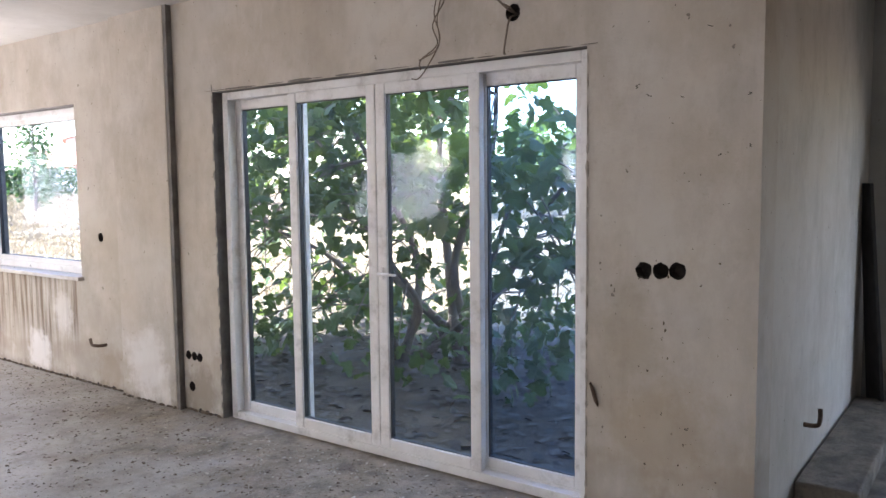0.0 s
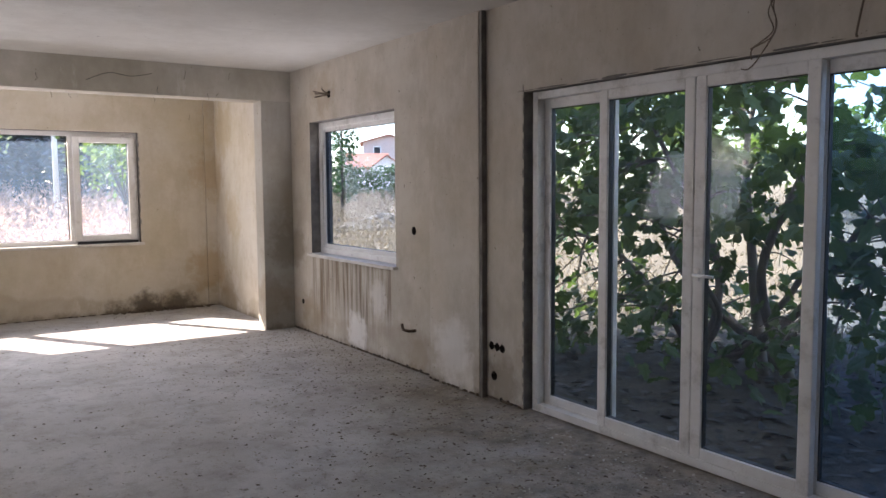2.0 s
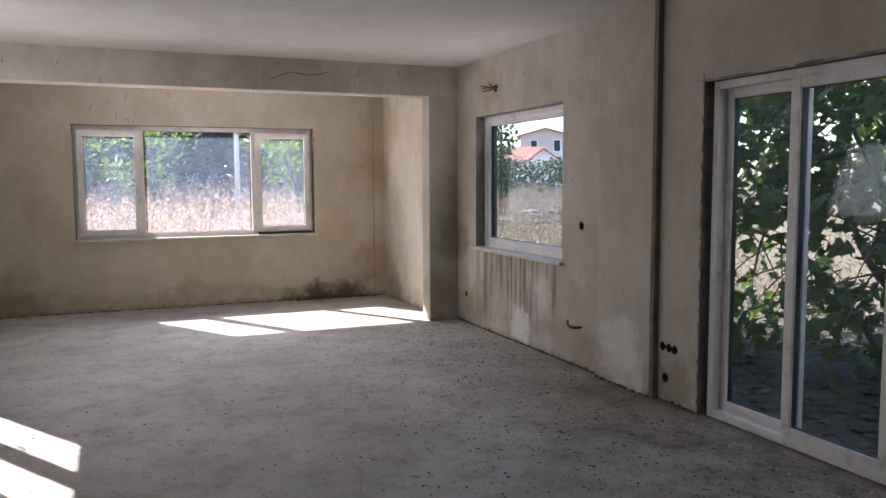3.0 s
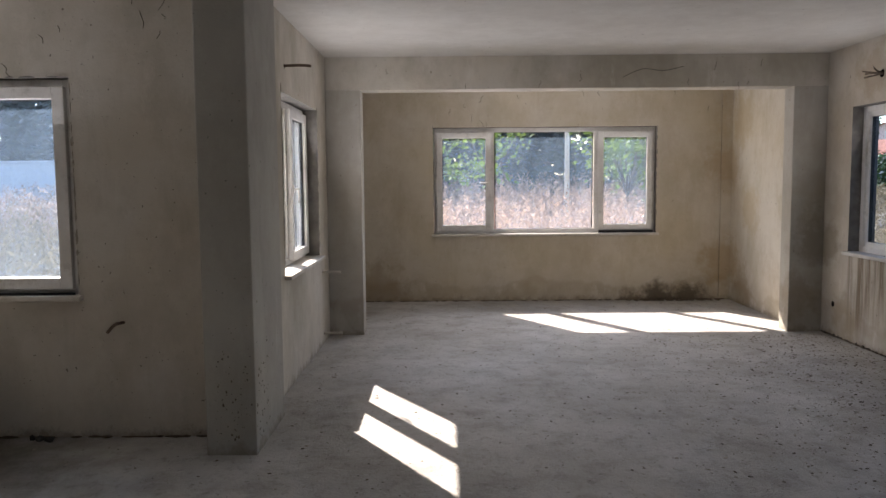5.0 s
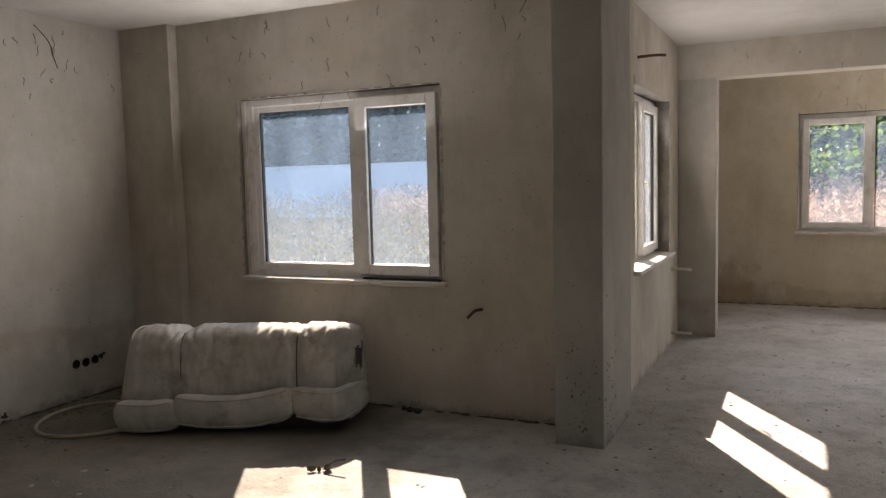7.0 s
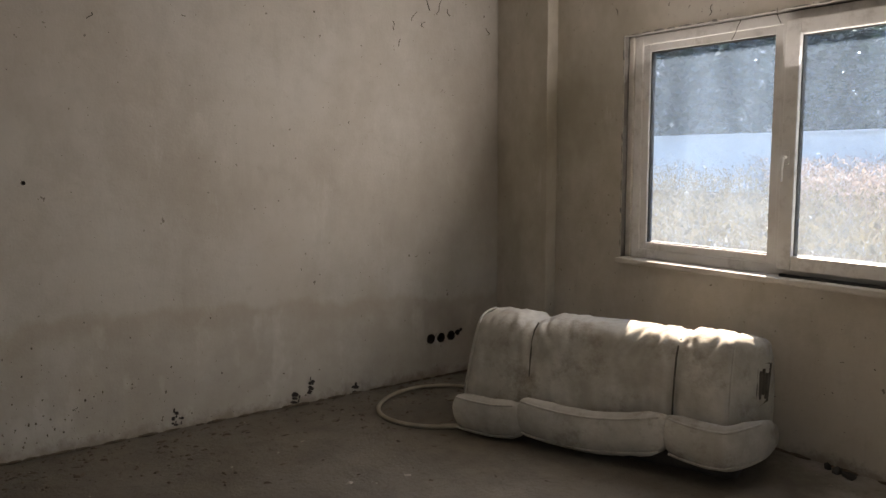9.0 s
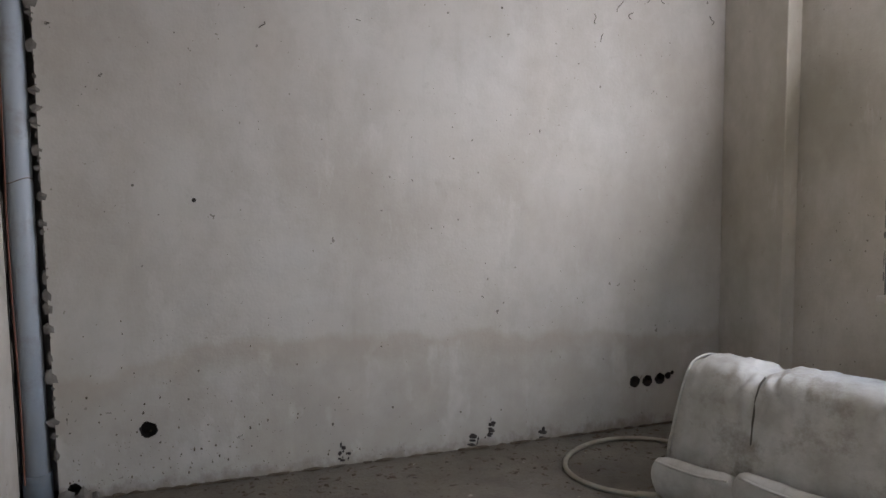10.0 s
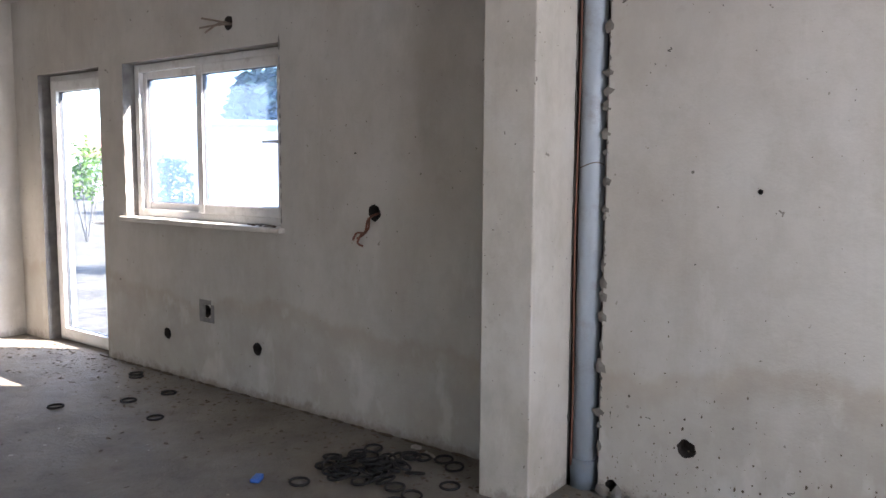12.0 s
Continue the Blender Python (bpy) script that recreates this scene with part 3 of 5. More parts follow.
# unseen mass over the ceiling, added so the house shades the fig tree
upper = boxes((-6.65, 2.65, -5.5, 4.14, H + 0.2, 5.6), (2.65, 5.45, -5.5, -0.135, H + 0.2, 5.6), (-2.87, 2.65, 4.14, 9.5, H + 0.2, 5.6))
tagged(finish("unseen_storey", upper, M_OUTER), "unseen upper storey, added to shade the garden by the house", "storey", kind="structure")

EAST = (1, 0, 0)
drill(w_east, [((2.40, y, z), EAST, r) for y, z, r in (
    (4.53, 1.185, 0.036), (3.47, 0.395, 0.032), (3.405, 0.392, 0.032), (3.345, 0.388, 0.032), (3.44, 0.175, 0.034), (6.82, 0.32, 0.03),
    (0.15, 1.18, 0.040), (0.075, 1.183, 0.038), (0.0, 1.186, 0.040), (0.818, 2.385, 0.042), (6.10, 2.47, 0.036))])
drill(w_west, [((-6.40, y, z), (-1, 0, 0), r) for y, z, r in (
    (3.22, 0.268, 0.036), (3.305, 0.266, 0.036), (3.39, 0.27, 0.036), (0.57, 0.295, 0.042), (3.445, 0.285, 0.022), (3.475, 0.30, 0.013), (0.24, 0.05, 0.03), (-3.136, 0.289, 0.042), (-2.168, 0.318, 0.044),
    (-1.177, 1.214, 0.046), (-2.675, 0.50, 0.045), (-2.39, 2.343, 0.045), (0.817, 1.374, 0.011))])
drill(w_alcove, [((-2.62, y, z), (-1, 0, 0), r) for y, z, r in ((4.675, 0.262, 0.03), (6.63, 0.70, 0.018), (6.65, 0.10, 0.018), (5.08, 2.43, 0.018))])


# ---------------------------------------------------------------- windows and doors
def ring(bm, x0, x1, z0, z1, w, y0, y1, bevel=0.004):
    """Four bars round a rectangle, w wide."""
    box(bm, x0, x0 + w, y0, y1, z0, z1, bevel)
    box(bm, x1 - w, x1, y0, y1, z0, z1, bevel)
    box(bm, x0 + w, x1 - w, y0 + 0.001, y1 - 0.001, z0, z0 + w, bevel)
    box(bm, x0 + w, x1 - w, y0 + 0.001, y1 - 0.001, z1 - w, z1, bevel)
    return bm


def pane(parent, x0, x1, z0, z1, y, glass):
    g = part("pane", boxes((x0, x1, y - 0.004, y + 0.004, z0, z1)), glass, parent, "dusty clear glass pane")
    g.visible_shadow = False
    bm = bmesh.new()
    ring(bm, x0 - 0.006, x1 + 0.006, z0 - 0.006, z1 + 0.006, 0.010, y - 0.016, y + 0.016, 0)
    part("gasket", bm, M_GASKET, parent, "black rubber glazing seal")
    return g


def lever(parent, x, z, y, lie, size=0.12):
    """A window handle: base plate, neck and a lever. lie: the way the lever points, (dx, dz)."""
    bm = bmesh.new()
    box(bm, x - 0.014, x + 0.014, y - 0.012, y, z - 0.035, z + 0.035, 0.004)
    tube(bm, [(x, y - 0.01, z), (x, y - 0.045, z)], 0.009, 8)
    tube(bm, [(x, y - 0.042, z), (x + lie[0] * size * 0.5, y - 0.05, z + lie[1] * size * 0.5), (x + lie[0] * size, y - 0.046, z + lie[1] * size)], 0.010, 8, 0.007)
    part("handle", bm, M_PVC, parent, "white plastic window handle", True)


def sash(parent, x0, x1, z0, z1, y0, y1, w, glass, name="sash", bottom=None):
    """A leaf: its bars, with a pane in them."""
    bm = bmesh.new()
    ring(bm, x0, x1, z0, z1, w, y0, y1, 0.006)
    s = part(name, bm, M_PVC, parent)
    pane(s, x0 + w, x1 - w, z0 + w, z1 - w, (y0 + y1) / 2 + 0.008, glass)
    return s


def window_base(name, label, at, w, h, depth, sill_out=0.055, sill=True):
    win = thing(name, label, "window", at, kind="structure")
    bm = bmesh.new()
    ring(bm, 0.004, w - 0.004, 0.004, h - 0.004, 0.055, depth, depth + 0.07, 0.004)
    part("frame", bm, M_PVC, win)
    if sill:
        part("sill", boxes((-0.03, w + 0.03, -sill_out, depth + 0.01, -0.028, 0.004), bevel=0.006), M_SILL, win, "dusty pale marble sill")
    return win


# wide window in the alcove: casement, fixed light, casement
W, Z = WIN_N[1] - WIN_N[0], WIN_N[3] - WIN_N[2]
w1 = window_base("window_1", "wide white plastic window with three dusty panes", pose(WIN_N[0], 9.25, WIN_N[2]), W, Z, 0.07)
part("mullion", boxes((0.735, 0.785, 0.07, 0.14, 0.055, Z - 0.055), (2.08, 2.13, 0.07, 0.14, 0.055, Z - 0.055), bevel=0.004), M_PVC, w1)
lever(sash(w1, 0.04, 0.75, 0.04, Z - 0.06, 0.035, 0.10, 0.075, M_GLASS_N), 0.715, 0.66, 0.035, (-1, 0))
pane(w1, 0.80, 2.06, 0.06, Z - 0.06, 0.105, M_GLASS_N)
lever(sash(w1, 2.125, W - 0.04, 0.04, Z - 0.06, 0.035, 0.10, 0.075, M_GLASS_N), 2.16, 0.66, 0.035, (0, -1))

# black strip that stands in for the shadow under the right sash
part("gap", boxes((2.14, W - 0.03, 0.02, 0.05, 0.005, 0.034)), M_GASKET, w1, "dark strip put in for the shadow under the sash")

# two-part window above the sofa
W, Z = WIN_W2[1] + 5.30, WIN_W2[3] - WIN_W2[2]
w2 = window_base("window_2", "white plastic two-part window with sunlit dusty glass", pose(-5.30, 3.89, WIN_W2[2]), W, Z, 0.05)
part("packing", boxes((-0.033, 0.003, 0.035, 0.13, 0.006, Z - 0.004), bevel=0.006), M_SILL, w2, "rough pale mortar packed beside the frame")
part("mullion", boxes((0.935, 1.00, 0.05, 0.12, 0.055, Z - 0.055), bevel=0.004), M_PVC, w2)
bm = bmesh.new()
ring(bm, 0.055, 0.94, 0.05, Z - 0.05, 0.05, 0.06, 0.10)
part("bead", bm, M_PVC, w2)
pane(w2, 0.108, 0.892, 0.102, Z - 0.102, 0.09, M_GLASS_W)
lever(sash(w2, 0.975, W - 0.04, 0.035, Z - 0.05, 0.01, 0.08, 0.075, M_GLASS_W), 1.01, 0.60, 0.01, (0, -1))

# thinner black strip, again in place of the shadow below the sash
part("gap", boxes((1.0, W - 0.03, 0.0, 0.02, 0.004, 0.018)), M_GASKET, w2, "dark strip put in for the shadow under the sash")

# window in the alcove's west wall
W, Z = WIN_O[1] - WIN_O[0], WIN_O[3] - WIN_O[2]
w3 = window_base("window_3", "white plastic two-part window set deep in the wall", pose(-2.62, WIN_O[0], WIN_O[2], 0, 0, 90), W, Z, 0.13)
part("mullion", boxes((0.76, 0.82, 0.13, 0.20, 0.055, Z - 0.055), bevel=0.004), M_PVC, w3)
pane(w3, 0.07, 0.75, 0.07, Z - 0.07, 0.17, M_GLASS_N)
lever(sash(w3, 0.79, W - 0.04, 0.035, Z - 0.05, 0.09, 0.16, 0.075, M_GLASS_N), 0.83, 0.64, 0.09, (0, -1))

# single window in the east wall
W, Z = WIN_E[1] - WIN_E[0], WIN_E[3] - WIN_E[2]
w4 = window_base("window_4", "white plastic window with one wide pane", pose(2.40, WIN_E[1], WIN_E[2], 0, 0, -90), W, Z, 0.10, 0.05)
bm = bmesh.new()
ring(bm, 0.05, W - 0.05, 0.05, Z - 0.05, 0.05, 0.12, 0.16)
part("bead", bm, M_PVC, w4)
pane(w4, 0.10, W - 0.10, 0.10, Z - 0.10, 0.15, M_GLASS_EW)

# kitchen window: two sliding leaves
W, Z = WIN_K[1] - WIN_K[0], WIN_K[3] - WIN_K[2]
w5 = window_base("window_5", "white plastic sliding window with a chipped sill", pose(-6.40, WIN_K[0], WIN_K[2], 0, 0, 90), W, Z, 0.09, 0.05)
sash(w5, 0.045, 0.80, 0.05, Z - 0.05, 0.125, 0.155, 0.058, M_GLASS_K)
lever(sash(w5, 0.745, W - 0.05, 0.05, Z - 0.05, 0.08, 0.12, 0.065, M_GLASS_K), W - 0.075, 0.52, 0.08, (-1, 0))

# kitchen door: one glazed leaf
W, Z = DOOR_K[1] - DOOR_K[0], DOOR_K[3]
d2 = thing("door_2", "white plastic door with one full glass pane", "door", pose(-6.40, DOOR_K[0], 0, 0, 0, 90), kind="structure")
bm = bmesh.new()
ring(bm, 0.004, W - 0.004, 0.002, Z - 0.004, 0.05, 0.10, 0.17)
part("frame", bm, M_PVC, d2)
leaf = sash(d2, 0.06, W - 0.04, 0.03, Z - 0.05, 0.07, 0.14, 0.085, M_GLASS_EW, "leaf")
lever(leaf, W - 0.085, 1.02, 0.07, (-1, 0), 0.13)

# garden door: four sliding leaves on two tracks
W, Z = DOOR_E[1] - DOOR_E[0], DOOR_E[3]
d1 = thing("door_1", "wide white plastic sliding door with four glass leaves", "door", pose(2.40, DOOR_E[1], 0, 0, 0, -90), kind="structure")
bm = bmesh.new()
ring(bm, 0.035, W - 0.004, 0.002, Z - 0.004, 0.05, 0.05, 0.17)
box(bm, 0.085, W - 0.054, 0.108, 0.113, 0.05, 0.064)
part("frame", bm, M_PVC, d1)
sash(d1, 0.075, 0.72, 0.05, Z - 0.05, 0.115, 0.155, 0.065, M_GLASS_E, "leaf")
sash(d1, 0.645, 1.352, 0.045, Z - 0.045, 0.06, 0.105, 0.068, M_GLASS_E, "leaf")
leaf = sash(d1, 1.356, 2.055, 0.045, Z - 0.045, 0.06, 0.105, 0.068, M_GLASS_E, "leaf")
lever(leaf, 1.392, 1.07, 0.06, (1, 0), 0.13)
sash(d1, 1.99, W - 0.045, 0.05, Z - 0.05, 0.115, 0.155, 0.068, M_GLASS_BLUE, "leaf")


# ---------------------------------------------------------------- things in the rooms
rng = random.Random(5)


def smooth_loop(points, n):
    """A closed smooth curve through points, n steps."""
    out, m = [], len(points)
    for k in range(n):
        s = k * m / n
        i, f = int(s), s - int(s)
        p = [Vector(points[(i + d) % m]) for d in (-1, 0, 1, 2)]
        out.append(0.5 * (2 * p[1] + (p[2] - p[0]) * f + (2 * p[0] - 5 * p[1] + 4 * p[2] - p[3]) * f * f + (3 * p[1] - p[0] - 3 * p[2] + p[3]) * f ** 3))
    return out


def stuffed(bm, profile, x0, x1, seams, pinch, n=48, lift=None, wrinkle=0.012, seed=0.0, end=0.22):
    """A soft stuffed body along x: a closed profile in y and z, drawn in at its seams and ends and wrinkled near them."""
    mid = sum((p for p in profile), Vector((0, 0))) / len(profile)
    rings = []
    for i in range(n + 1):
        u = i / n
        x = x0 + (x1 - x0) * u
        e = min(u, 1 - u) * (x1 - x0)
        size = 1 - end * max(0, 1 - e / 0.09) ** 2
        near = min([abs(x - s) for s in seams] + [9])
        size -= pinch * math.exp(-((near / 0.03) ** 2))
        stops = [x0, *seams, x1]
        for a, b in zip(stops, stops[1:]):
            if a <= x <= b:
                size += 0.028 * max(0.0, math.sin(math.pi * (x - a) / (b - a))) ** 0.7
        folds = 1 + 2.0 * math.exp(-near / 0.10) + 1.5 * math.exp(-e / 0.08)
        row = []
        for p in profile:
            q = mid + (p - mid) * size
            w = noise.noise(Vector((x * 9 + seed, q.x * 5, q.y * 5))) * 0.6 + noise.noise(Vector((x * 30 + seed, q.x * 14, q.y * 14))) * 0.5
            q = q + (p - mid).normalized() * wrinkle * folds * w
            row.append(bm.verts.new((x, q.x, q.y + (lift(x) if lift else 0))))
        rings.append(row)
    k = len(profile)
    for a, b in zip(rings, rings[1:]):
        for j in range(k):
            bm.faces.new((a[j], a[(j + 1) % k], b[(j + 1) % k], b[j]))
    for row, x, d in ((rings[0], x0, -0.03), (rings[-1], x1, 0.03)):
        prev = row
        for f in (0.75, 0.4):
            inner = [bm.verts.new((x + d * (1.25 - f), *(Vector((v.co.y, v.co.z)) * f + Vector((mid.x, mid.y + (lift(x) if lift else 0))) * (1 - f)))) for v in row]
            for j in range(k):
                bm.faces.new((prev[j], prev[(j + 1) % k], inner[(j + 1) % k], inner[j]) if d > 0 else (prev[(j + 1) % k], prev[j], inner[j], inner[(j + 1) % k]))
            prev = inner
        bm.faces.new(prev if d > 0 else prev[::-1])
    bmesh.ops.recalc_face_normals(bm, faces=bm.faces)
    return bm


def build_sofa():
    sofa = thing("sofa", "slumped dusty canvas-covered sofa tipped against the wall", "sofa", pose(-5.457, 2.786, -0.03, 0, 0, 21.5) @ Matrix.Diagonal((1.025, 1.025, 1.025, 1)))
    rise = lambda x: 0.055 * max(0.0, min(1.0, (x - 0.2) / 0.9))
    tilt = lambda x: -0.005 - 0.03 * x + 0.6 * rise(x)
    prof = smooth_loop([(0.055, 0.13), (0.035, 0.22), (0.04, 0.34), (0.055, 0.46), (0.075, 0.56), (0.095, 0.615), (0.14, 0.648), (0.22, 0.662), (0.31, 0.655), (0.375, 0.615), (0.41, 0.50), (0.42, 0.30), (0.40, 0.12), (0.33, 0.06), (0.20, 0.05), (0.10, 0.07)], 60)

    def slump(x, y, z):
        """The foot slides out at one end, and the other end is cut back at the front."""
        back = 0.20 * max(0.0, (x - 1.335) / 0.13) ** 0.8 * max(0.0, (0.43 - y) / 0.39)
        return Vector((x - 0.10 * max(0.0, 1 - z / 0.6) * max(0.0, 1 - x / 0.4), y + back, z))

    bm = stuffed(bmesh.new(), prof, 0.02, 1.46, (0.36, 1.10), 0.05, 150, tilt, 0.012, end=0.12)
    for v in bm.verts:
        # creases that run down from the top edge beside the drawn seam
        x, y, z = v.co
        edge = math.exp(-((z - 0.60) / 0.07) ** 2) if y < 0.2 else 0.0
        crease = sum(a * math.exp(-(((x - c - (0.62 - z) * lean) / 0.014) ** 2)) for c, lean, a in ((0.83, -0.5, 0.014), (0.90, -0.7, 0.012), (1.00, -0.4, 0.018), (1.05, 0.2, 0.014), (1.17, 0.5, 0.010), (1.26, -0.6, 0.016), (0.42, 0.6, 0.014), (0.30, -0.5, 0.012), (0.55, 0.3, 0.008)))
        v.co = slump(x, y + edge * crease, z - 0.7 * edge * crease)
    part("backrest", bm, M_CLOTH, sofa, smooth=True)
    # the seat cushion hanging out at the front: three swollen lengths between the seams, each sagging, with a welt above and below
    for x0, x1, sag, z in ((-0.02, 0.355, 0.012, 0.145), (0.36, 1.095, 0.045, 0.165), (1.10, 1.51, 0.03, 0.17)):
        roll = smooth_loop([(-0.07, z - 0.085), (-0.092, z - 0.05), (-0.10, z), (-0.095, z + 0.05), (-0.078, z + 0.085), (-0.045, z + 0.10), (0.0, z + 0.085), (0.08, z + 0.04), (0.10, z - 0.04), (0.06, z - 0.10), (0.0, z - 0.115), (-0.045, z - 0.105)], 36)
        bend = lambda x, a=x0, b=x1, s=sag: rise(x) + s * (abs((x - (a + b) / 2) / ((b - a) / 2)) ** 2 - 0.7)
        curl = lambda x: 1.9 * max(0.0, x - 1.36) ** 1.25
        bm = stuffed(bmesh.new(), roll, x0, x1, (), 0.0, 44, bend, 0.006, x0 * 7)
        for v in bm.verts:
            v.co.y += curl(v.co.x)
            v.co.z = max(v.co.z, 0.036)
        roll_part = part("front_roll", bm, M_CLOTH, sofa, smooth=True)
        for dy, dz in ((-0.090, 0.083), (-0.082, -0.083)):
            steps = [x0 + 0.02 + (x1 - x0 - 0.04) * i / 20 for i in range(21)]
            part("piping", tube(bmesh.new(), [(x, dy + curl(x), z + dz + bend(x)) for x in steps], 0.006, 6), M_CLOTH, roll_part, smooth=True)
    for x in (0.36, 1.10):
        bm = bmesh.new()
        tube(bm, [(x, p[0], p[1] + tilt(x)) for p in ((0.040, 0.22), (0.040, 0.34), (0.055, 0.46), (0.079, 0.56), (0.105, 0.605), (0.15, 0.632))], 0.0045, 6)
        part("seam", bm, M_THREAD, sofa, "dark drawn seam thread")
    for x in (0.035, 1.345):
        ring_pts = [(x, p.x, p.y + tilt(x)) for p in prof]
        mid = Vector((x, sum(p[1] for p in ring_pts) / len(ring_pts), sum(p[2] for p in ring_pts) / len(ring_pts)))
        part("piping", tube(bmesh.new(), [slump(*(mid + (Vector(p) - mid) * (0.975 if x < 1 else 1.012))) for p in ring_pts[2:40]], 0.006, 6), M_CLOTH, sofa, smooth=True)
    part("underside", boxes((0.03, 1.40, 0.03, 0.38, 0.031, 0.16), bevel=0.03), M_BOARD, sofa, "dark torn underside lining")
    # a dark printed patch on the end panel
    bm = bmesh.new()
    tube(bm, [slump(x, y, z) for x, y, z in ((1.43, 0.10, 0.54), (1.475, 0.13, 0.53), (1.47, 0.08, 0.36), (1.43, 0.06, 0.33), (1.43, 0.10, 0.53))], 0.006, 5)
    for x, z0, z1 in ((1.44, 0.37, 0.50), (1.452, 0.39, 0.51), (1.464, 0.37, 0.49)):
        tube(bm, [slump(x, 0.04 + 0.115 * z, z) for z in (z0, (z0 + z1) / 2, z1)], 0.012, 6, 0.010)
    part("print", bm, M_THREAD, sofa, "dark faded print on the end panel")


build_sofa()

# pale hose lying in a loop beside the sofa
bm = bmesh.new()
pts = []
for i in range(52):
    a = 2 * math.pi * i / 40 + 5.6
    r = 0.385 + 0.012 * math.sin(3 * a) + 0.0004 * i
    pts.append((-5.83 + r * math.cos(a), 2.92 + r * math.sin(a), 0.013 + (0.02 if i > 42 else 0.0)))
tube(bm, pts, 0.0125, 8)
tagged(finish("hose", bm, M_HOSE, True), "pale dusty plastic hose lying in a loop on the floor", "hose")

# drain pipe in its slot
pipe = thing("drain_pipe", "grey plastic drain pipe in a broken wall slot", "pipe", pose(-6.445, 0.083, 0))
bm = bmesh.new()
tube(bm, [(0, 0, 0.02), (0, 0, 1.0), (0, 0, 2.0), (0, 0, H)], 0.055, 28)
part("tube", bm, M_PIPE, pipe, smooth=True)
bm = bmesh.new()
tube(bm, [(0, 0, 0.0), (0, 0, 0.10), (0, 0, 0.105), (0, 0, 0.135)], 0.064, 28)
part("socket", bm, M_PIPE_DARK, pipe, "darker pipe socket at the floor", True)
bm = bmesh.new()
tube(bm, [(0.057 * math.cos(a), 0.057 * math.sin(a), 1.475 + 0.012 * math.sin(2 * a)) for a in [i * math.pi / 12 - math.pi / 2 for i in range(13)]], 0.0025, 5)
part("tie_wire", bm, M_WIRE, pipe, "thin wire tied round the pipe")
bm = bmesh.new()
tube(bm, [(0.05, -0.046 + 0.004 * math.sin(z * 4), z) for z in [0.1 + i * 0.15 for i in range(18)]], 0.004, 6)
part("cable", bm, M_COPPER, pipe, "thin reddish cable beside the pipe")


def ragged(bm, a, b, normal, width, step, depth, seed):
    """Broken lumps in a ragged line from a to b."""
    r = random.Random(seed)
    a, b, n = Vector(a), Vector(b), Vector(normal)
    along = (b - a).normalized()
    side = along.cross(n).normalized()
    s = 0.0
    while s < (b - a).length:
        w = r.uniform(0.3, 1.0) ** 2 * width
        l = r.uniform(0.5, 1.6) * step
        c = a + along * (s + l / 2)
        made = bmesh.ops.create_icosphere(bm, subdivisions=1, radius=1.0)["verts"]
        for v in made:
            q = v.co * r.uniform(0.75, 1.15)
            v.co = c + along * q.x * l * 0.6 + side * q.y * w + n * q.z * depth * r.uniform(0.5, 1)
        s += l * r.uniform(0.7, 1.9)
    return bm


bm = ragged(bmesh.new(), (-6.405, 0.176, 0.1), (-6.405, 0.176, H), (1, 0, 0), 0.046, 0.045, 0.010, 3)
tagged(finish("slot_edge_north", bm, M_REVEAL), "ragged broken plaster edge of the pipe slot", "plaster edge", kind="structure")
bm = ragged(bmesh.new(), (-6.402, 0.018, 0.1), (-6.402, 0.018, H), (1, 0, 0), 0.006, 0.09, 0.008, 4)
tagged(finish("slot_edge_south", bm, M_REVEAL), "ragged broken plaster edge of the pipe slot", "plaster edge", kind="structure")
bm = ragged(bmesh.new(), (-6.385, 0.17, 0.03), (-6.36, 0.36, 0.02), (0, 0, 1), 0.05, 0.05, 0.05, 8)
tagged(finish("rubble", bm, M_REVEAL), "dark crumbled mortar heaped at the foot of the pipe", "rubble")


# black rubber rings on the kitchen floor
def ring_mesh():
    bm = bmesh.new()
    n, m, R, r = 26, 7, 0.044, 0.0062
    rows = [[bm.verts.new(((R + r * math.cos(b)) * math.cos(a), (R + r * math.cos(b)) * math.sin(a), r * math.sin(b))) for b in [2 * math.pi * j / m for j in range(m)]] for a in [2 * math.pi * i / n for i in range(n)]]
    for i in range(n):
        for j in range(m):
            bm.faces.new((rows[i][j], rows[(i + 1) % n][j], rows[(i + 1) % n][(j + 1) % m], rows[i][(j + 1) % m]))
    return bm


first = tagged(finish("rubber_ring", ring_mesh(), M_RUBBER, True), "black rubber sealing ring lying on the dusty floor", "rubber ring", "rubber rings on the floor")
first.matrix_world = pose(-6.11, -2.70, 0.0065)
for x, y in ((-5.86, -2.75), (-5.77, -2.32), (-5.52, -2.98), (-6.24, -3.29), (-6.20, -3.22), (-6.04, -0.39), (-5.86, -1.02)):
    copy_thing(first, pose(x, y, 0.0065, 0, 0, rng.uniform(0, 90)))
for i in range(54):
    a, d = rng.uniform(0, 6.28), abs(rng.gauss(0, 0.16))
    high = max(0.0, 0.045 - 0.17 * d) * rng.random()
    lean = 22 if high > 0.01 else 6
    copy_thing(first, pose(-5.98 + 1.0 * d * math.cos(a), -0.80 + 1.25 * d * math.sin(a), 0.0065 + high + 0.004, rng.uniform(-lean, lean), rng.uniform(-lean, lean), 0))
bm = boxes((-0.04, 0.04, -0.02, 0.02, 0, 0.018), (-0.01, 0.05, -0.012, 0.03, 0.004, 0.014), bevel=0.004)
scrap = tagged(finish("plastic_scrap", bm, M_BLUE), "crumpled scrap of blue plastic on the floor", "scrap")
scrap.matrix_world = pose(-5.55, -1.15, 0, 0, 0, 30)
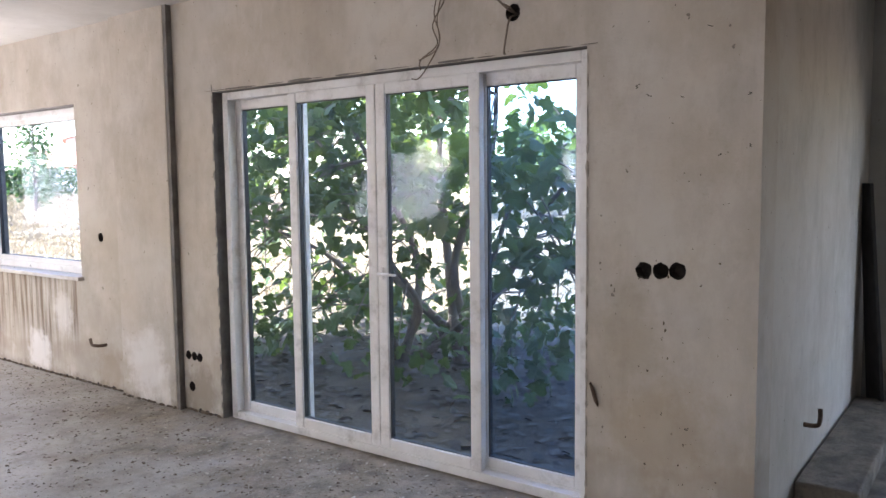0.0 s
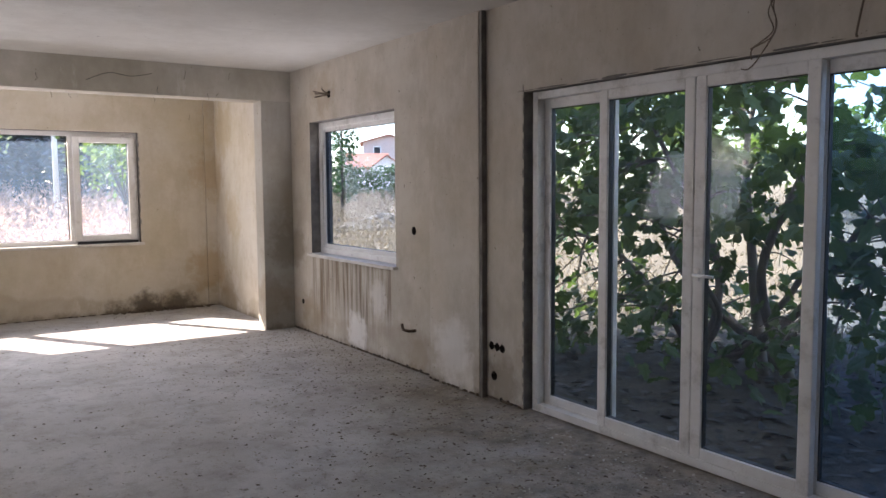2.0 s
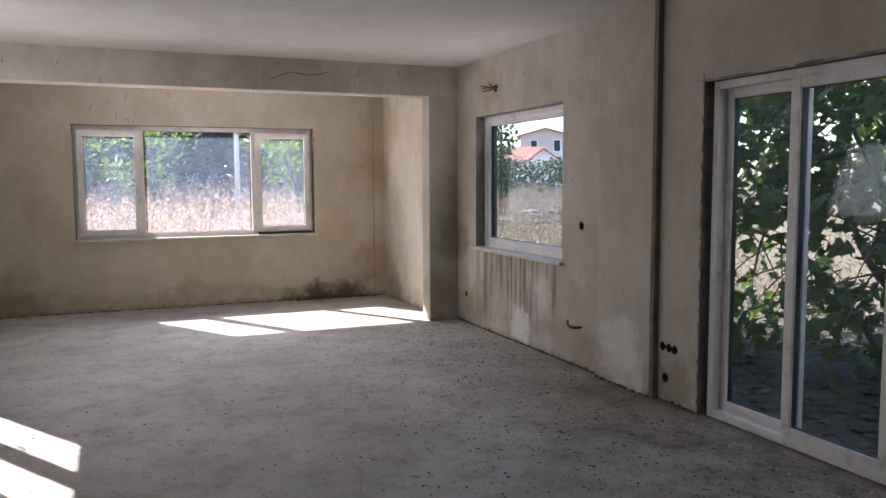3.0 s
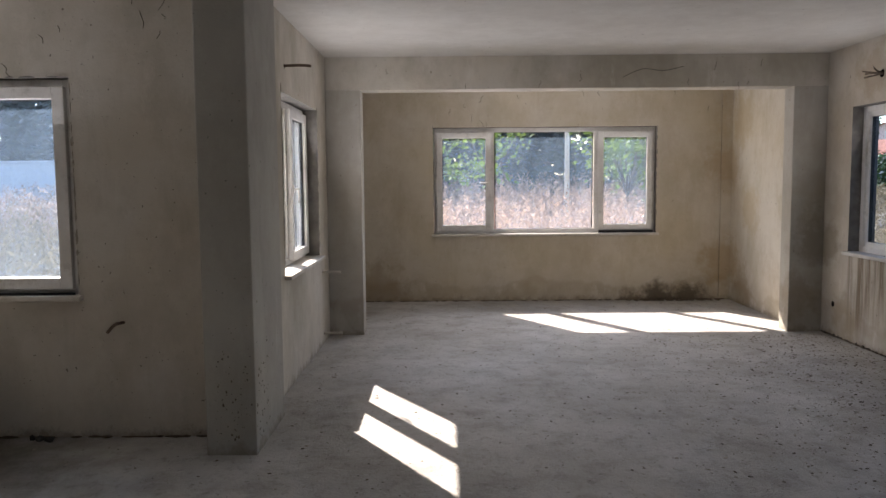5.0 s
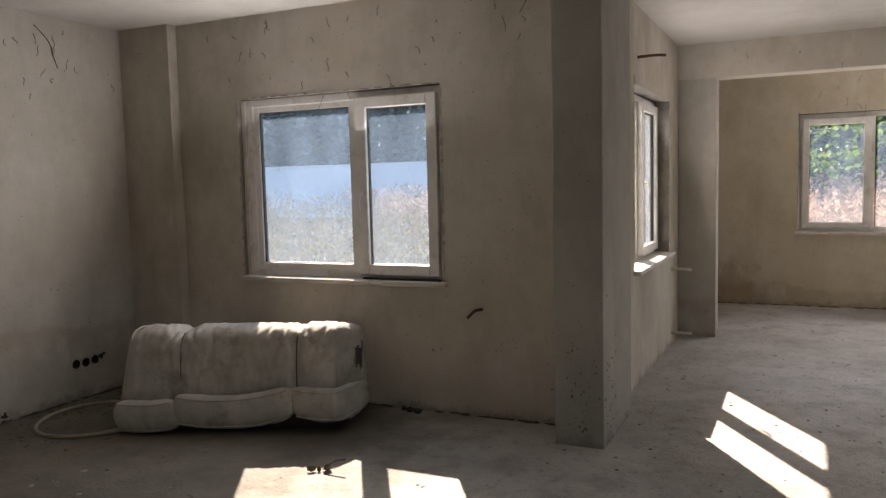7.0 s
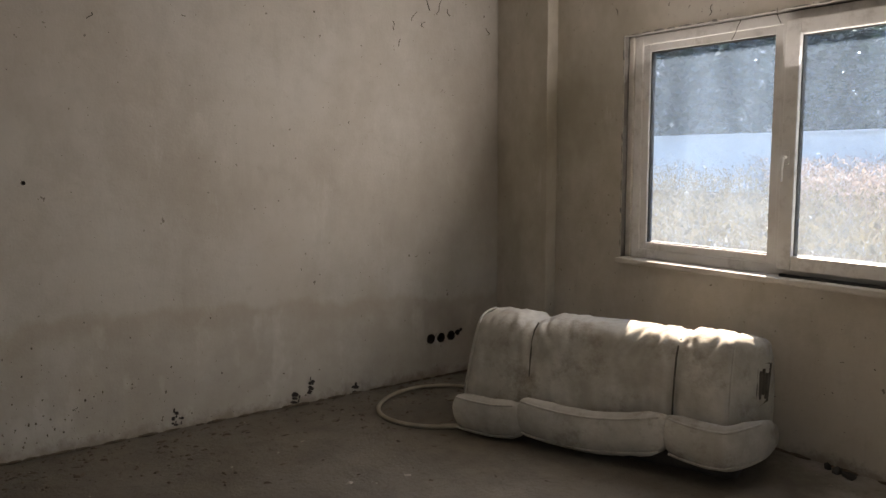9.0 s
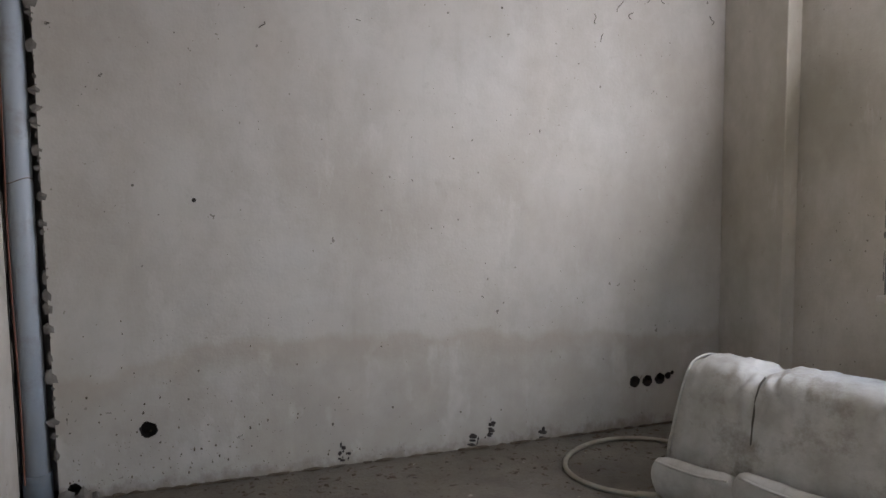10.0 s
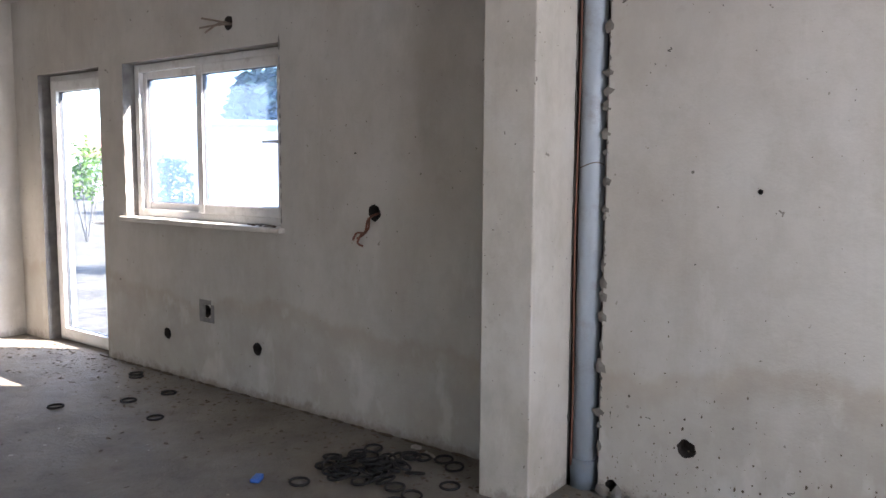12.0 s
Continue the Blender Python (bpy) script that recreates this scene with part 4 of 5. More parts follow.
bm = ragged(bmesh.new(), (-6.34, -0.86, 0.01), (-6.26, -0.62, 0.01), (0, 0, 1), 0.09, 0.07, 0.012, 12)
tagged(finish("cardboard_scrap", bm, M_CRUMB), "flat torn brown scrap on the floor", "scrap")


# ---------------------------------------------------------------- wires, hooks and stubs in the walls
def wires(name, label, lines, material, radius=0.003):
    bm = bmesh.new()
    for pts in lines:
        tube(bm, smooth_path(pts), radius, 6)
    return tagged(finish(name, bm, material, True), label, "wire")


def smooth_path(pts, n=6):
    out = []
    p = [Vector(q) for q in pts]
    for i in range(len(p) - 1):
        a, b, c, d = p[max(i - 1, 0)], p[i], p[i + 1], p[min(i + 2, len(p) - 1)]
        for k in range(n):
            f = k / n
            out.append(0.5 * (2 * b + (c - a) * f + (2 * a - 5 * b + 4 * c - d) * f * f + (3 * b - a - 3 * c + d) * f ** 3))
    return out + [p[-1]]


wires("hanging_wires", "thin brown wires hanging down the plaster above the door", [
    [(2.38, 1.24, H), (2.38, 1.20, 2.62), (2.37, 1.20, 2.50), (2.36, 1.27, 2.38), (2.37, 1.25, 2.28), (2.36, 1.35, 2.21), (2.37, 1.36, 2.16)],
    [(2.385, 1.20, H), (2.38, 1.23, 2.60), (2.36, 1.26, 2.44), (2.36, 1.23, 2.33), (2.35, 1.24, 2.25), (2.36, 1.36, 2.21)],
    [(2.38, 1.22, 2.55), (2.37, 1.25, 2.40), (2.35, 1.22, 2.29), (2.35, 1.30, 2.17), (2.35, 1.36, 2.115), (2.36, 1.41, 2.12)]], M_WIRE, 0.0035)
wires("wall_cable", "frayed cable ends sticking out of a lamp hole", [
    [(2.44, 0.818, 2.385), (2.37, 0.82, 2.39), (2.33, 0.85, 2.43), (2.34, 0.88, 2.45)], [(2.43, 0.82, 2.38), (2.36, 0.81, 2.40), (2.33, 0.84, 2.42)],
    [(2.43, 0.815, 2.38), (2.37, 0.82, 2.35), (2.37, 0.84, 2.27), (2.375, 0.855, 2.20), (2.375, 0.848, 2.19)]], M_WIRE, 0.005)
wires("wall_cable", "frayed cable ends sticking out of a lamp hole", [
    [(2.44, 6.10, 2.47), (2.37, 6.11, 2.475), (2.28, 6.20, 2.50)], [(2.44, 6.10, 2.47), (2.36, 6.09, 2.47), (2.27, 6.14, 2.47)],
    [(2.44, 6.10, 2.47), (2.37, 6.10, 2.46), (2.28, 6.17, 2.44)], [(2.44, 6.10, 2.47), (2.36, 6.1, 2.49), (2.30, 6.05, 2.51)]], M_WIRE, 0.007)
wires("wall_cable", "frayed cable ends sticking out of a lamp hole", [
    [(-6.43, -2.39, 2.343), (-6.36, -2.42, 2.35), (-6.30, -2.52, 2.37)], [(-6.43, -2.39, 2.34), (-6.36, -2.43, 2.33), (-6.29, -2.53, 2.31)],
    [(-6.43, -2.39, 2.34), (-6.36, -2.42, 2.34), (-6.31, -2.50, 2.28)]], M_WIRE, 0.007)
wires("red_wires", "reddish wires dangling from a socket hole", [
    [(-6.44, -1.18, 1.21), (-6.38, -1.19, 1.19), (-6.375, -1.20, 1.13), (-6.385, -1.25, 1.09), (-6.37, -1.28, 1.07)],
    [(-6.44, -1.18, 1.21), (-6.375, -1.20, 1.18), (-6.37, -1.22, 1.11), (-6.38, -1.29, 1.10), (-6.37, -1.31, 1.06)],
    [(-6.375, -1.25, 1.10), (-6.365, -1.27, 1.05), (-6.375, -1.24, 1.03)]], M_COPPER, 0.006)


def stub(name, label, pts, radius, material=None):
    bm = bmesh.new()
    tube(bm, smooth_path(pts, 4), radius, 8)
    return tagged(finish(name, bm, material or M_STEEL, True), label, "pipe stub")


stub("pipe_stub", "bent rusty pipe stub in the plaster", [(2.43, 4.52, 0.345), (2.35, 4.52, 0.345), (2.32, 4.53, 0.35), (2.315, 4.58, 0.355), (2.315, 4.60, 0.40)], 0.012)
stub("pipe_stub", "bent rusty pipe stub in the plaster", [(-3.40, 3.93, 0.715), (-3.41, 3.85, 0.72), (-3.43, 3.82, 0.715), (-3.47, 3.80, 0.67)], 0.010)
stub("pipe_stub", "straight pale pipe stub in the plaster", [(-2.66, 6.63, 0.70), (-2.44, 6.63, 0.70)], 0.013, M_SILL)
stub("pipe_stub", "straight pale pipe stub near the floor", [(-2.66, 6.65, 0.10), (-2.44, 6.65, 0.10)], 0.013, M_SILL)
stub("cable_stub", "dark cable stub above a window", [(-2.66, 5.08, 2.43), (-2.50, 5.08, 2.435), (-2.42, 5.09, 2.43)], 0.011)
stub("pipe_stub", "small rusty pipe hook in the hall wall", [(3.34, -0.30, 0.33), (3.34, -0.39, 0.33), (3.34, -0.41, 0.36), (3.34, -0.41, 0.42)], 0.012)

bm = ragged(bmesh.new(), (2.392, 0.40, 0.645), (2.392, 0.365, 0.54), (-1, 0, 0), 0.045, 0.1, 0.02, 21)
tagged(finish("mortar_lump", bm, M_STEEL), "dark lump of mortar on the wall beside the door", "mortar lump")
bm = bmesh.new()
for i in range(24):
    box(bm, -6.401, -6.397 + 0.001 * (i % 2), -2.755 + 0.155 * (i % 5) / 5, -2.755 + 0.155 * (i % 5 + 1) / 5, 0.425 + 0.03 * (i // 5), 0.455 + 0.03 * (i // 5))
bmesh.ops.delete(bm, geom=[f for f in bm.faces if abs(f.calc_center_median().y + 2.675) < 0.03 and abs(f.calc_center_median().z - 0.50) < 0.035], context="FACES")
tagged(finish("mortar_patch", bm, M_MORTAR), "square grey mortar patch round a socket hole", "mortar patch", kind="structure")
bm = ragged(bmesh.new(), (2.393, 0.37, 2.192), (2.393, 3.11, 2.192), (-1, 0, 0), 0.012, 0.16, 0.012, 31)
tagged(finish("lintel_crack", bm, M_REVEAL), "dark ragged gap under the door lintel", "gap", kind="structure")
bm = ragged(bmesh.new(), (-3.99, 3.84, 0.015), (-3.86, 3.80, 0.015), (0, 0, 1), 0.05, 0.05, 0.03, 41)
tagged(finish("crumpled_bag", bm, M_BOARD), "small crumpled dark bag on the floor by the wall", "bag")
bm = ragged(bmesh.new(), (-3.93, 2.62, 0.015), (-3.82, 2.68, 0.02), (0, 0, 1), 0.04, 0.04, 0.025, 43)
tube(bm, [(-3.84, 2.66, 0.03), (-3.78, 2.69, 0.06), (-3.73, 2.70, 0.07)], 0.006, 5)
tagged(finish("plaster_lump", bm, M_DEBRIS), "small dark lump of plaster and a twig on the floor", "lump")
for y0, y1, x, s in ((3.12, 3.56, 2.39, 51), (3.56, 4.22, 2.345, 52), (4.3, 7.0, 2.39, 53)):
    bm = ragged(bmesh.new(), (x, y0, 0.012), (x, y1, 0.012), (0, 0, 1), 0.016, 0.05, 0.014, s)
    tagged(finish("wall_foot_crumbs", bm, M_DEBRIS), "dark crumbs along the foot of the wall", "crumbs", kind="stuff")
for x0, y0, x1, y1, s in ((-6.37, 0.4, -6.37, 3.7, 54), (-6.37, -4.0, -6.37, -0.3, 55), (-2.5, 9.2, 2.2, 9.2, 56), (-5.8, 3.86, -2.9, 3.86, 57)):
    bm = ragged(bmesh.new(), (x0, y0, 0.01), (x1, y1, 0.01), (0, 0, 1), 0.018, 0.09, 0.011, s)
    tagged(finish("wall_foot_crumbs", bm, M_DEBRIS), "dark crumbs along the foot of the wall", "crumbs", kind="stuff")
bm = bmesh.new()
for a, b, w, step, h, seed in ((0.85, 1.25, 0.03, 0.02, 0.010, 58), (1.0, 2.0, 0.05, 0.025, 0.018, 59), (1.1, 1.9, 0.035, 0.018, 0.028, 60), (1.25, 1.75, 0.03, 0.02, 0.04, 66), (0.9, 2.1, 0.08, 0.04, 0.008, 67)):
    y = {58: 9.20, 59: 9.18, 60: 9.215, 66: 9.225, 67: 9.12}[seed]
    ragged(bm, (a, y, 0.008), (b, y + 0.01, 0.008), (0, 0, 1), w, step, h, seed)
tagged(finish("rubble", bm, M_DEBRIS), "low ridge of dark rubble along the alcove wall", "rubble", kind="stuff")


def crumbs(name, label, material, count, place, lo, hi, seed):
    """Loose chips scattered on the floor, joined."""
    r = random.Random(seed)
    verts, faces = [], []
    for _ in range(count):
        x, y = place(r)
        s = lo + (hi - lo) * r.random() ** 2
        a = r.uniform(0, 6.28)
        l, w, h = s * r.uniform(0.6, 1.5), s * r.uniform(0.4, 0.9), s * r.uniform(0.12, 0.5)
        b = len(verts)
        for px, py, pz in ((1, 0, 0), (0.2, 1, 0), (-1, 0.3, 0), (-0.3, -1, 0), (0.3, 0.2, 1), (-0.35, -0.2, 0.9)):
            px, py = px * l * r.uniform(0.7, 1.2), py * w * r.uniform(0.7, 1.2)
            verts.append((x + px * math.cos(a) - py * math.sin(a), y + px * math.sin(a) + py * math.cos(a), 0.0005 + pz * h))
        faces += [tuple(b + i for i in f) for f in ((0, 1, 4), (1, 2, 5, 4), (2, 3, 5), (3, 0, 4, 5))]
    me = bpy.data.meshes.new(name)
    me.from_pydata(verts, [], faces)
    me.materials.append(material)
    return tagged(new(name, me), label, "crumbs", kind="stuff")


def by_east(r):
    return 2.36 - abs(r.gauss(0, 1.1)), -0.3 + 7.2 * r.random() ** 1.5


def all_over(r):
    while True:
        x, y = r.uniform(-6.3, 2.3), r.uniform(-4.5, 9.1)
        if y < 3.8 or x > -2.5:
            return x, y


def by_west(r):
    return -6.36 + abs(r.gauss(0, 0.35)), r.uniform(-4.9, 3.7)


crumbs("floor_crumbs", "dark plaster crumbs scattered over the floor", M_DEBRIS, 5600, by_east, 0.003, 0.015, 1)
crumbs("floor_crumbs", "pale plaster chips scattered over the floor", M_CRUMB, 3000, by_east, 0.003, 0.018, 2)
crumbs("floor_crumbs", "dark plaster crumbs scattered over the floor", M_DEBRIS, 3200, all_over, 0.003, 0.014, 3)
crumbs("floor_crumbs", "pale plaster chips scattered over the floor", M_CRUMB, 500, all_over, 0.004, 0.02, 4)
crumbs("floor_crumbs", "dark crumbs along the damp wall", M_DEBRIS, 1900, by_west, 0.004, 0.02, 5)

# ---------------------------------------------------------------- entrance hall
bm = boxes((3.10, 4.95, -0.63, -0.345, 0.0, 0.11), bevel=0.012)
tagged(finish("concrete_ledge", bm, M_FLOOR), "dusty low concrete ledge along the hall wall", "ledge", kind="structure")
bm = boxes((-0.13, 0.13, -0.012, 0.012, 0, 1.55), bevel=0.004)
for v in bm.verts:
    if v.co.z > 1.0:
        v.co.x *= 0.65
board = tagged(finish("board", bm, M_BOARD), "dark narrow board leaning in the hall corner", "board")
board.matrix_world = pose(5.0, -0.46, 0.0, -4, 0, 28)
bm = bmesh.new()
for i in range(90):
    a, e = rng.uniform(0, 6.28), rng.uniform(0.2, 1.3)
    d = Vector((math.cos(a) * math.cos(e), math.sin(a) * math.cos(e) * 0.6, math.sin(e)))
    l = rng.uniform(0.15, 0.42)
    p = Vector((5.0, -0.62, 0.0))
    tube(bm, [p, p + d * l * 0.5 + Vector((0, 0, 0.02)), p + d * l], 0.006, 4, 0.001)
tagged(finish("dry_branches", bm, M_BOARD), "heap of dark dry twigs on the hall floor", "twigs")


# ---------------------------------------------------------------- outside
def ground_z(x, y):
    d = math.hypot(max(0.0, y - 10.5), max(0.0, x - 5.5))
    s = min(1.0, d / 20.0)
    return -0.16 + 1.15 * s * s * (3 - 2 * s)


bm = bmesh.new()
N = 96
radii = [0.1, 6, 9, 12, 15, 18, 21, 25, 30, 36, 45, 60, 90, 160, 400, 1500]
rows = [[bm.verts.new((r * math.cos(2 * math.pi * i / N), 3 + r * math.sin(2 * math.pi * i / N), ground_z(r * math.cos(2 * math.pi * i / N), 3 + r * math.sin(2 * math.pi * i / N)))) for i in range(N)] for r in radii]
for a, b in zip(rows, rows[1:]):
    for i in range(N):
        bm.faces.new((a[i], a[(i + 1) % N], b[(i + 1) % N], b[i]))
tagged(finish("ground", bm, M_GROUND, True), "dry earth with straw-coloured stubble, shade coloured in near the house", "ground", kind="structure")


def weeds(name, label, count, place, lo, hi, seed, material):
    """Dry stalks with side blades and seed heads, joined."""
    r = random.Random(seed)
    verts, faces = [], []

    def blade(p, q, w):
        a = r.uniform(0, 3.14)
        o = Vector((math.cos(a), math.sin(a), 0)) * w
        b = len(verts)
        verts.extend([tuple(p - o), tuple(p + o), tuple(q)])
        faces.append((b, b + 1, b + 2))

    for _ in range(count):
        x, y = place(r)
        p = Vector((x, y, ground_z(x, y) - 0.02))
        h = r.uniform(lo, hi)
        top = p + Vector((r.gauss(0, 0.13) * h, r.gauss(0, 0.13) * h, h))
        blade(p, top, 0.007)
        for _ in range(3):
            s = p.lerp(top, r.uniform(0.3, 0.95))
            blade(s, s + Vector((r.uniform(-0.2, 0.2), r.uniform(-0.2, 0.2), r.uniform(0.0, 0.22))) * min(1, h), 0.012)
        for _ in range(2):
            s = top + Vector((r.uniform(-0.05, 0.05), r.uniform(-0.05, 0.05), r.uniform(-0.1, 0.02)))
            blade(s, s + Vector((r.uniform(-0.06, 0.06), r.uniform(-0.06, 0.06), 0.05)), 0.022)
    me = bpy.data.meshes.new(name)
    me.from_pydata(verts, [], faces)
    me.materials.append(material)
    return tagged(new(name, me), label, "weeds", kind="stuff")


def north_field(r):
    y = 11.0 + 13 * r.random() ** 0.9
    return r.uniform(-3.5 - (y - 9), 3.2 + (y - 9) * 0.25), y


def west_field(r):
    y = 6.0 + 14 * r.random() ** 1.4
    return r.uniform(-8 - (y - 4) * 0.9, -3.4 - (y - 4) * 0.25), y


def northeast_field(r):
    x = 4.5 + 11 * r.random() ** 0.8
    return x, -0.9 + r.uniform(1.35, 2.6) * (x + 1.1)


def east_field(r):
    x = 6.5 + 20 * r.random() ** 1.5
    return x, r.uniform(-4, 4 + x * 1.3)


weeds("dry_weeds", "tall dry reddish-brown weeds in the field", 13000, north_field, 0.65, 1.2, 1, M_WEED)
weeds("dry_weeds", "tall dry pale weeds in the field", 6500, west_field, 0.55, 1.15, 2, M_STRAW)
weeds("dry_weeds", "knee-high dry straw-coloured weeds in the field", 7000, northeast_field, 0.25, 0.6, 4, M_STRAW)
weeds("dry_grass", "short dry straw-coloured grass in the field", 6000, east_field, 0.12, 0.4, 3, M_STRAW)


def leaf_cards(points, size, seed, lobed=False, droop=0.5):
    """Small separate leaves round the given points: lobed or pointed ovals."""
    r = random.Random(seed)
    if lobed:
        shape = [(0.0, 0.0), (0.30, -0.12), (0.52, 0.12), (0.36, 0.34), (0.62, 0.62), (0.30, 0.62), (0.18, 1.0), (-0.02, 1.08), (-0.20, 0.98), (-0.30, 0.60), (-0.60, 0.64), (-0.36, 0.33), (-0.52, 0.10), (-0.28, -0.12)]
    else:
        shape = [(0, 0), (0.3, 0.3), (0.28, 0.65), (0, 1), (-0.28, 0.65), (-0.3, 0.3)]
    verts, faces = [], []
    for p in points:
        s = size * r.uniform(0.55, 1.25)
        m = Euler((r.gauss(-droop, 0.5), r.gauss(0, 0.5), r.uniform(0, 6.28))).to_matrix()
        b = len(verts)
        for x, y in shape:
            q = m @ Vector((x * s, y * s, 0.10 * s * math.sin(y * 3) - 0.12 * s * abs(x)))
            verts.append((p[0] + q.x, p[1] + q.y, p[2] + q.z))
        faces.append(tuple(range(b, b + len(shape))))
    return verts, faces


def card_part(name, verts, faces, material, parent, label=""):
    me = bpy.data.meshes.new(name)
    me.from_pydata(verts, [], faces)
    me.materials.append(material)
    ob = new(name, me)
    ob.parent = parent
    if label:
        tagged(ob, label)
    return ob


def fig_tree():
    r = random.Random(17)
    tree = thing("fig_tree", "broad dark green fig tree close outside the glass door", "tree", pose(0, 0, 0))
    base = Vector((5.2, 3.3, -0.18))
    wood, limbs = bmesh.new(), []
    for tip, w in (((5.0, 1.5, 1.9), 0.05), ((4.6, 2.3, 2.7), 0.055), ((5.5, 3.2, 3.0), 0.06), ((4.5, 4.2, 2.7), 0.05), ((5.2, 5.4, 2.4), 0.055), ((4.4, 3.3, 1.3), 0.035), ((6.0, 2.2, 2.1), 0.04), ((5.0, 6.0, 1.2), 0.04), ((4.7, 1.7, 0.9), 0.035)):
        tip = Vector(tip)
        limb = smooth_path([base + Vector((r.uniform(-0.3, 0.3), r.uniform(-0.5, 0.5), 0)), base.lerp(tip, 0.3) + Vector((r.uniform(-0.1, 0.1), r.uniform(-0.1, 0.1), 0.1)), base.lerp(tip, 0.65) + Vector((r.uniform(-0.2, 0.2), r.uniform(-0.2, 0.2), 0.12)), tip], 6)
        tube(wood, limb, w, 8, 0.012)
        limbs += limb[4:]
    points = []
    for n in range(640):
        c = Vector((r.uniform(3.75, 6.3), r.uniform(0.7, 6.9), r.uniform(0.05, 3.15)))
        high = 1.95 + 0.75 * min(1.0, max(0.0, (c.y - 1.9) / 1.1)) + 0.35 * noise.noise(c * 1.3)
        if c.z > high or ((c.y - 3.7) / 3.1) ** 2 + ((c.z - 1.6) / 1.8) ** 2 > 1.2:
            continue
        if 0.5 < c.z < 1.3 and r.random() < (0.78 if c.y > 3.6 else 0.6):
            continue
        s = min(limbs, key=lambda q: (q - c).length)
        twig = smooth_path([s, s.lerp(c, 0.5) + Vector((0, 0, 0.08)), c], 4)
        tube(wood, twig, 0.011, 5, 0.004)
        for _ in range(r.randrange(8, 16)):
            points.append(c + Vector((r.gauss(0, 0.15), r.gauss(0, 0.17), r.gauss(-0.02, 0.14))))
    part("trunk", wood, M_BARK, tree, smooth=True)
    card_part("crown", *leaf_cards(points, 0.128, 4, True, 0.75), M_FIG, tree, "large lobed dark green leaves")


fig_tree()


def conifer(material, height, width, leaves, seed, size=0.22):
    """A dense hedge tree at the origin."""
    r = random.Random(seed)
    tree = thing("hedge_tree", "dense dark evergreen tree beyond the dry field", "tree", group="hedge trees")
    bm = bmesh.new()
    tube(bm, [(0, 0, -0.2), (0.03, 0, height * 0.5), (0, 0.02, height * 0.92)], 0.12, 8, 0.02)
    part("trunk", bm, M_BARK, tree)
    pts = []
    while len(pts) < leaves:
        h = r.random() ** 0.8
        rad = width * (1 - 0.55 * h ** 4) * (0.8 + 0.2 * math.sin(h * 9 + seed))
        a = r.uniform(0, 6.28)
        rad *= 0.55 + 0.45 * r.random() ** 0.5 + 0.25 * noise.noise(Vector((math.cos(a) * 2, math.sin(a) * 2, h * 5 + seed)))
        pts.append(Vector((rad * math.cos(a), rad * math.sin(a), 0.1 + h * height)))
    card_part("crown", *leaf_cards(pts, size, seed, False, 0.2), material, tree)
    return tree


def tree_row(first, spots):
    for n, (x, y, s) in enumerate(spots):
        m = pose(x, y, ground_z(x, y), 0, 0, (n * 77) % 360)
        if n == 0:
            first.matrix_world = m @ Matrix.Diagonal((s, s, s, 1))
        else:
            made = copy_thing(first, m)
            made.scale = (s, s, s)


tree_row(conifer(M_HEDGE, 4.9, 1.6, 3200, 1, 0.42), [(-26 + 1.75 * i + (i * 37 % 10) * 0.06, 25.5 + (i * 53 % 10) * 0.12, 0.85 + (i * 29 % 10) * 0.03) for i in range(19)] + [(-20.8, -19.2, 0.95), (-22.2, -17.6, 0.9), (-23.8, -16.6, 0.9)])


def young_tree(x, y, height, spread, clumps, seed, label):
    """A small tree with a forked trunk and loose clumps of leaves with gaps between them."""
    r = random.Random(seed)
    tree = thing("young_tree", label, "tree", pose(x, y, ground_z(x, y)), "young trees in the field")
    wood, pts = bmesh.new(), []
    fork = Vector((0.05, 0.0, height * 0.35))
    tube(wood, [(0, 0, -0.2), (0.03, 0.02, height * 0.2), fork], 0.06, 8, 0.04)
    for n in range(clumps):
        a, e = n * 2.4 + r.uniform(-0.4, 0.4), r.random() ** 0.7
        tip = Vector((math.cos(a) * spread * r.uniform(0.35, 1.0), math.sin(a) * spread * r.uniform(0.35, 1.0), height * (0.42 + 0.58 * e)))
        tube(wood, smooth_path([fork, fork.lerp(tip, 0.5) + Vector((0, 0, 0.12)), tip], 4), 0.022, 5, 0.005)
        size = r.uniform(0.14, 0.34)
        pts += [tip + Vector((r.gauss(0, size), r.gauss(0, size), r.gauss(0, size * 0.7))) for _ in range(r.randrange(28, 60))]
    part("trunk", wood, M_BARK, tree, smooth=True)
    card_part("crown", *leaf_cards(pts, 0.15, seed, False, 0.5), M_GREEN, tree, "bright loose yellow-green leaves")


young_tree(-0.35, 19.0, 2.6, 0.8, 13, 3, "slight young tree with sparse yellow-green leaves")
young_tree(-1.9, 20.5, 2.5, 0.9, 12, 4, "slight young tree with sparse yellow-green leaves")
young_tree(2.9, 18.0, 2.8, 1.0, 26, 5, "leafy young tree with bright green leaves")
young_tree(3.9, 19.5, 2.7, 1.0, 26, 6, "leafy young tree with bright green leaves")
for x, y, h, n in ((17.0, 5.6, 2.4, 7), (18.5, 9.0, 2.6, 8), (17.6, 12.5, 2.4, 9)):
    young_tree(x, y, h, 1.7, 60, n, "leafy garden tree with bright sunlit leaves")

# pale garden wall before the hedge, north-west
tagged(finish("garden_wall", boxes((-34, -9.2, 21.2, 21.4, -0.3, 2.18), (-34, -9.15, 21.15, 21.45, 2.18, 2.24)), M_GARDEN_WALL), "long pale plastered garden wall before the hedge", "garden wall", kind="structure")
bm = bmesh.new()
tube(bm, [(1.7, 19.3, 0.2), (1.7, 19.3, 6.0)], 0.07, 10, 0.05)
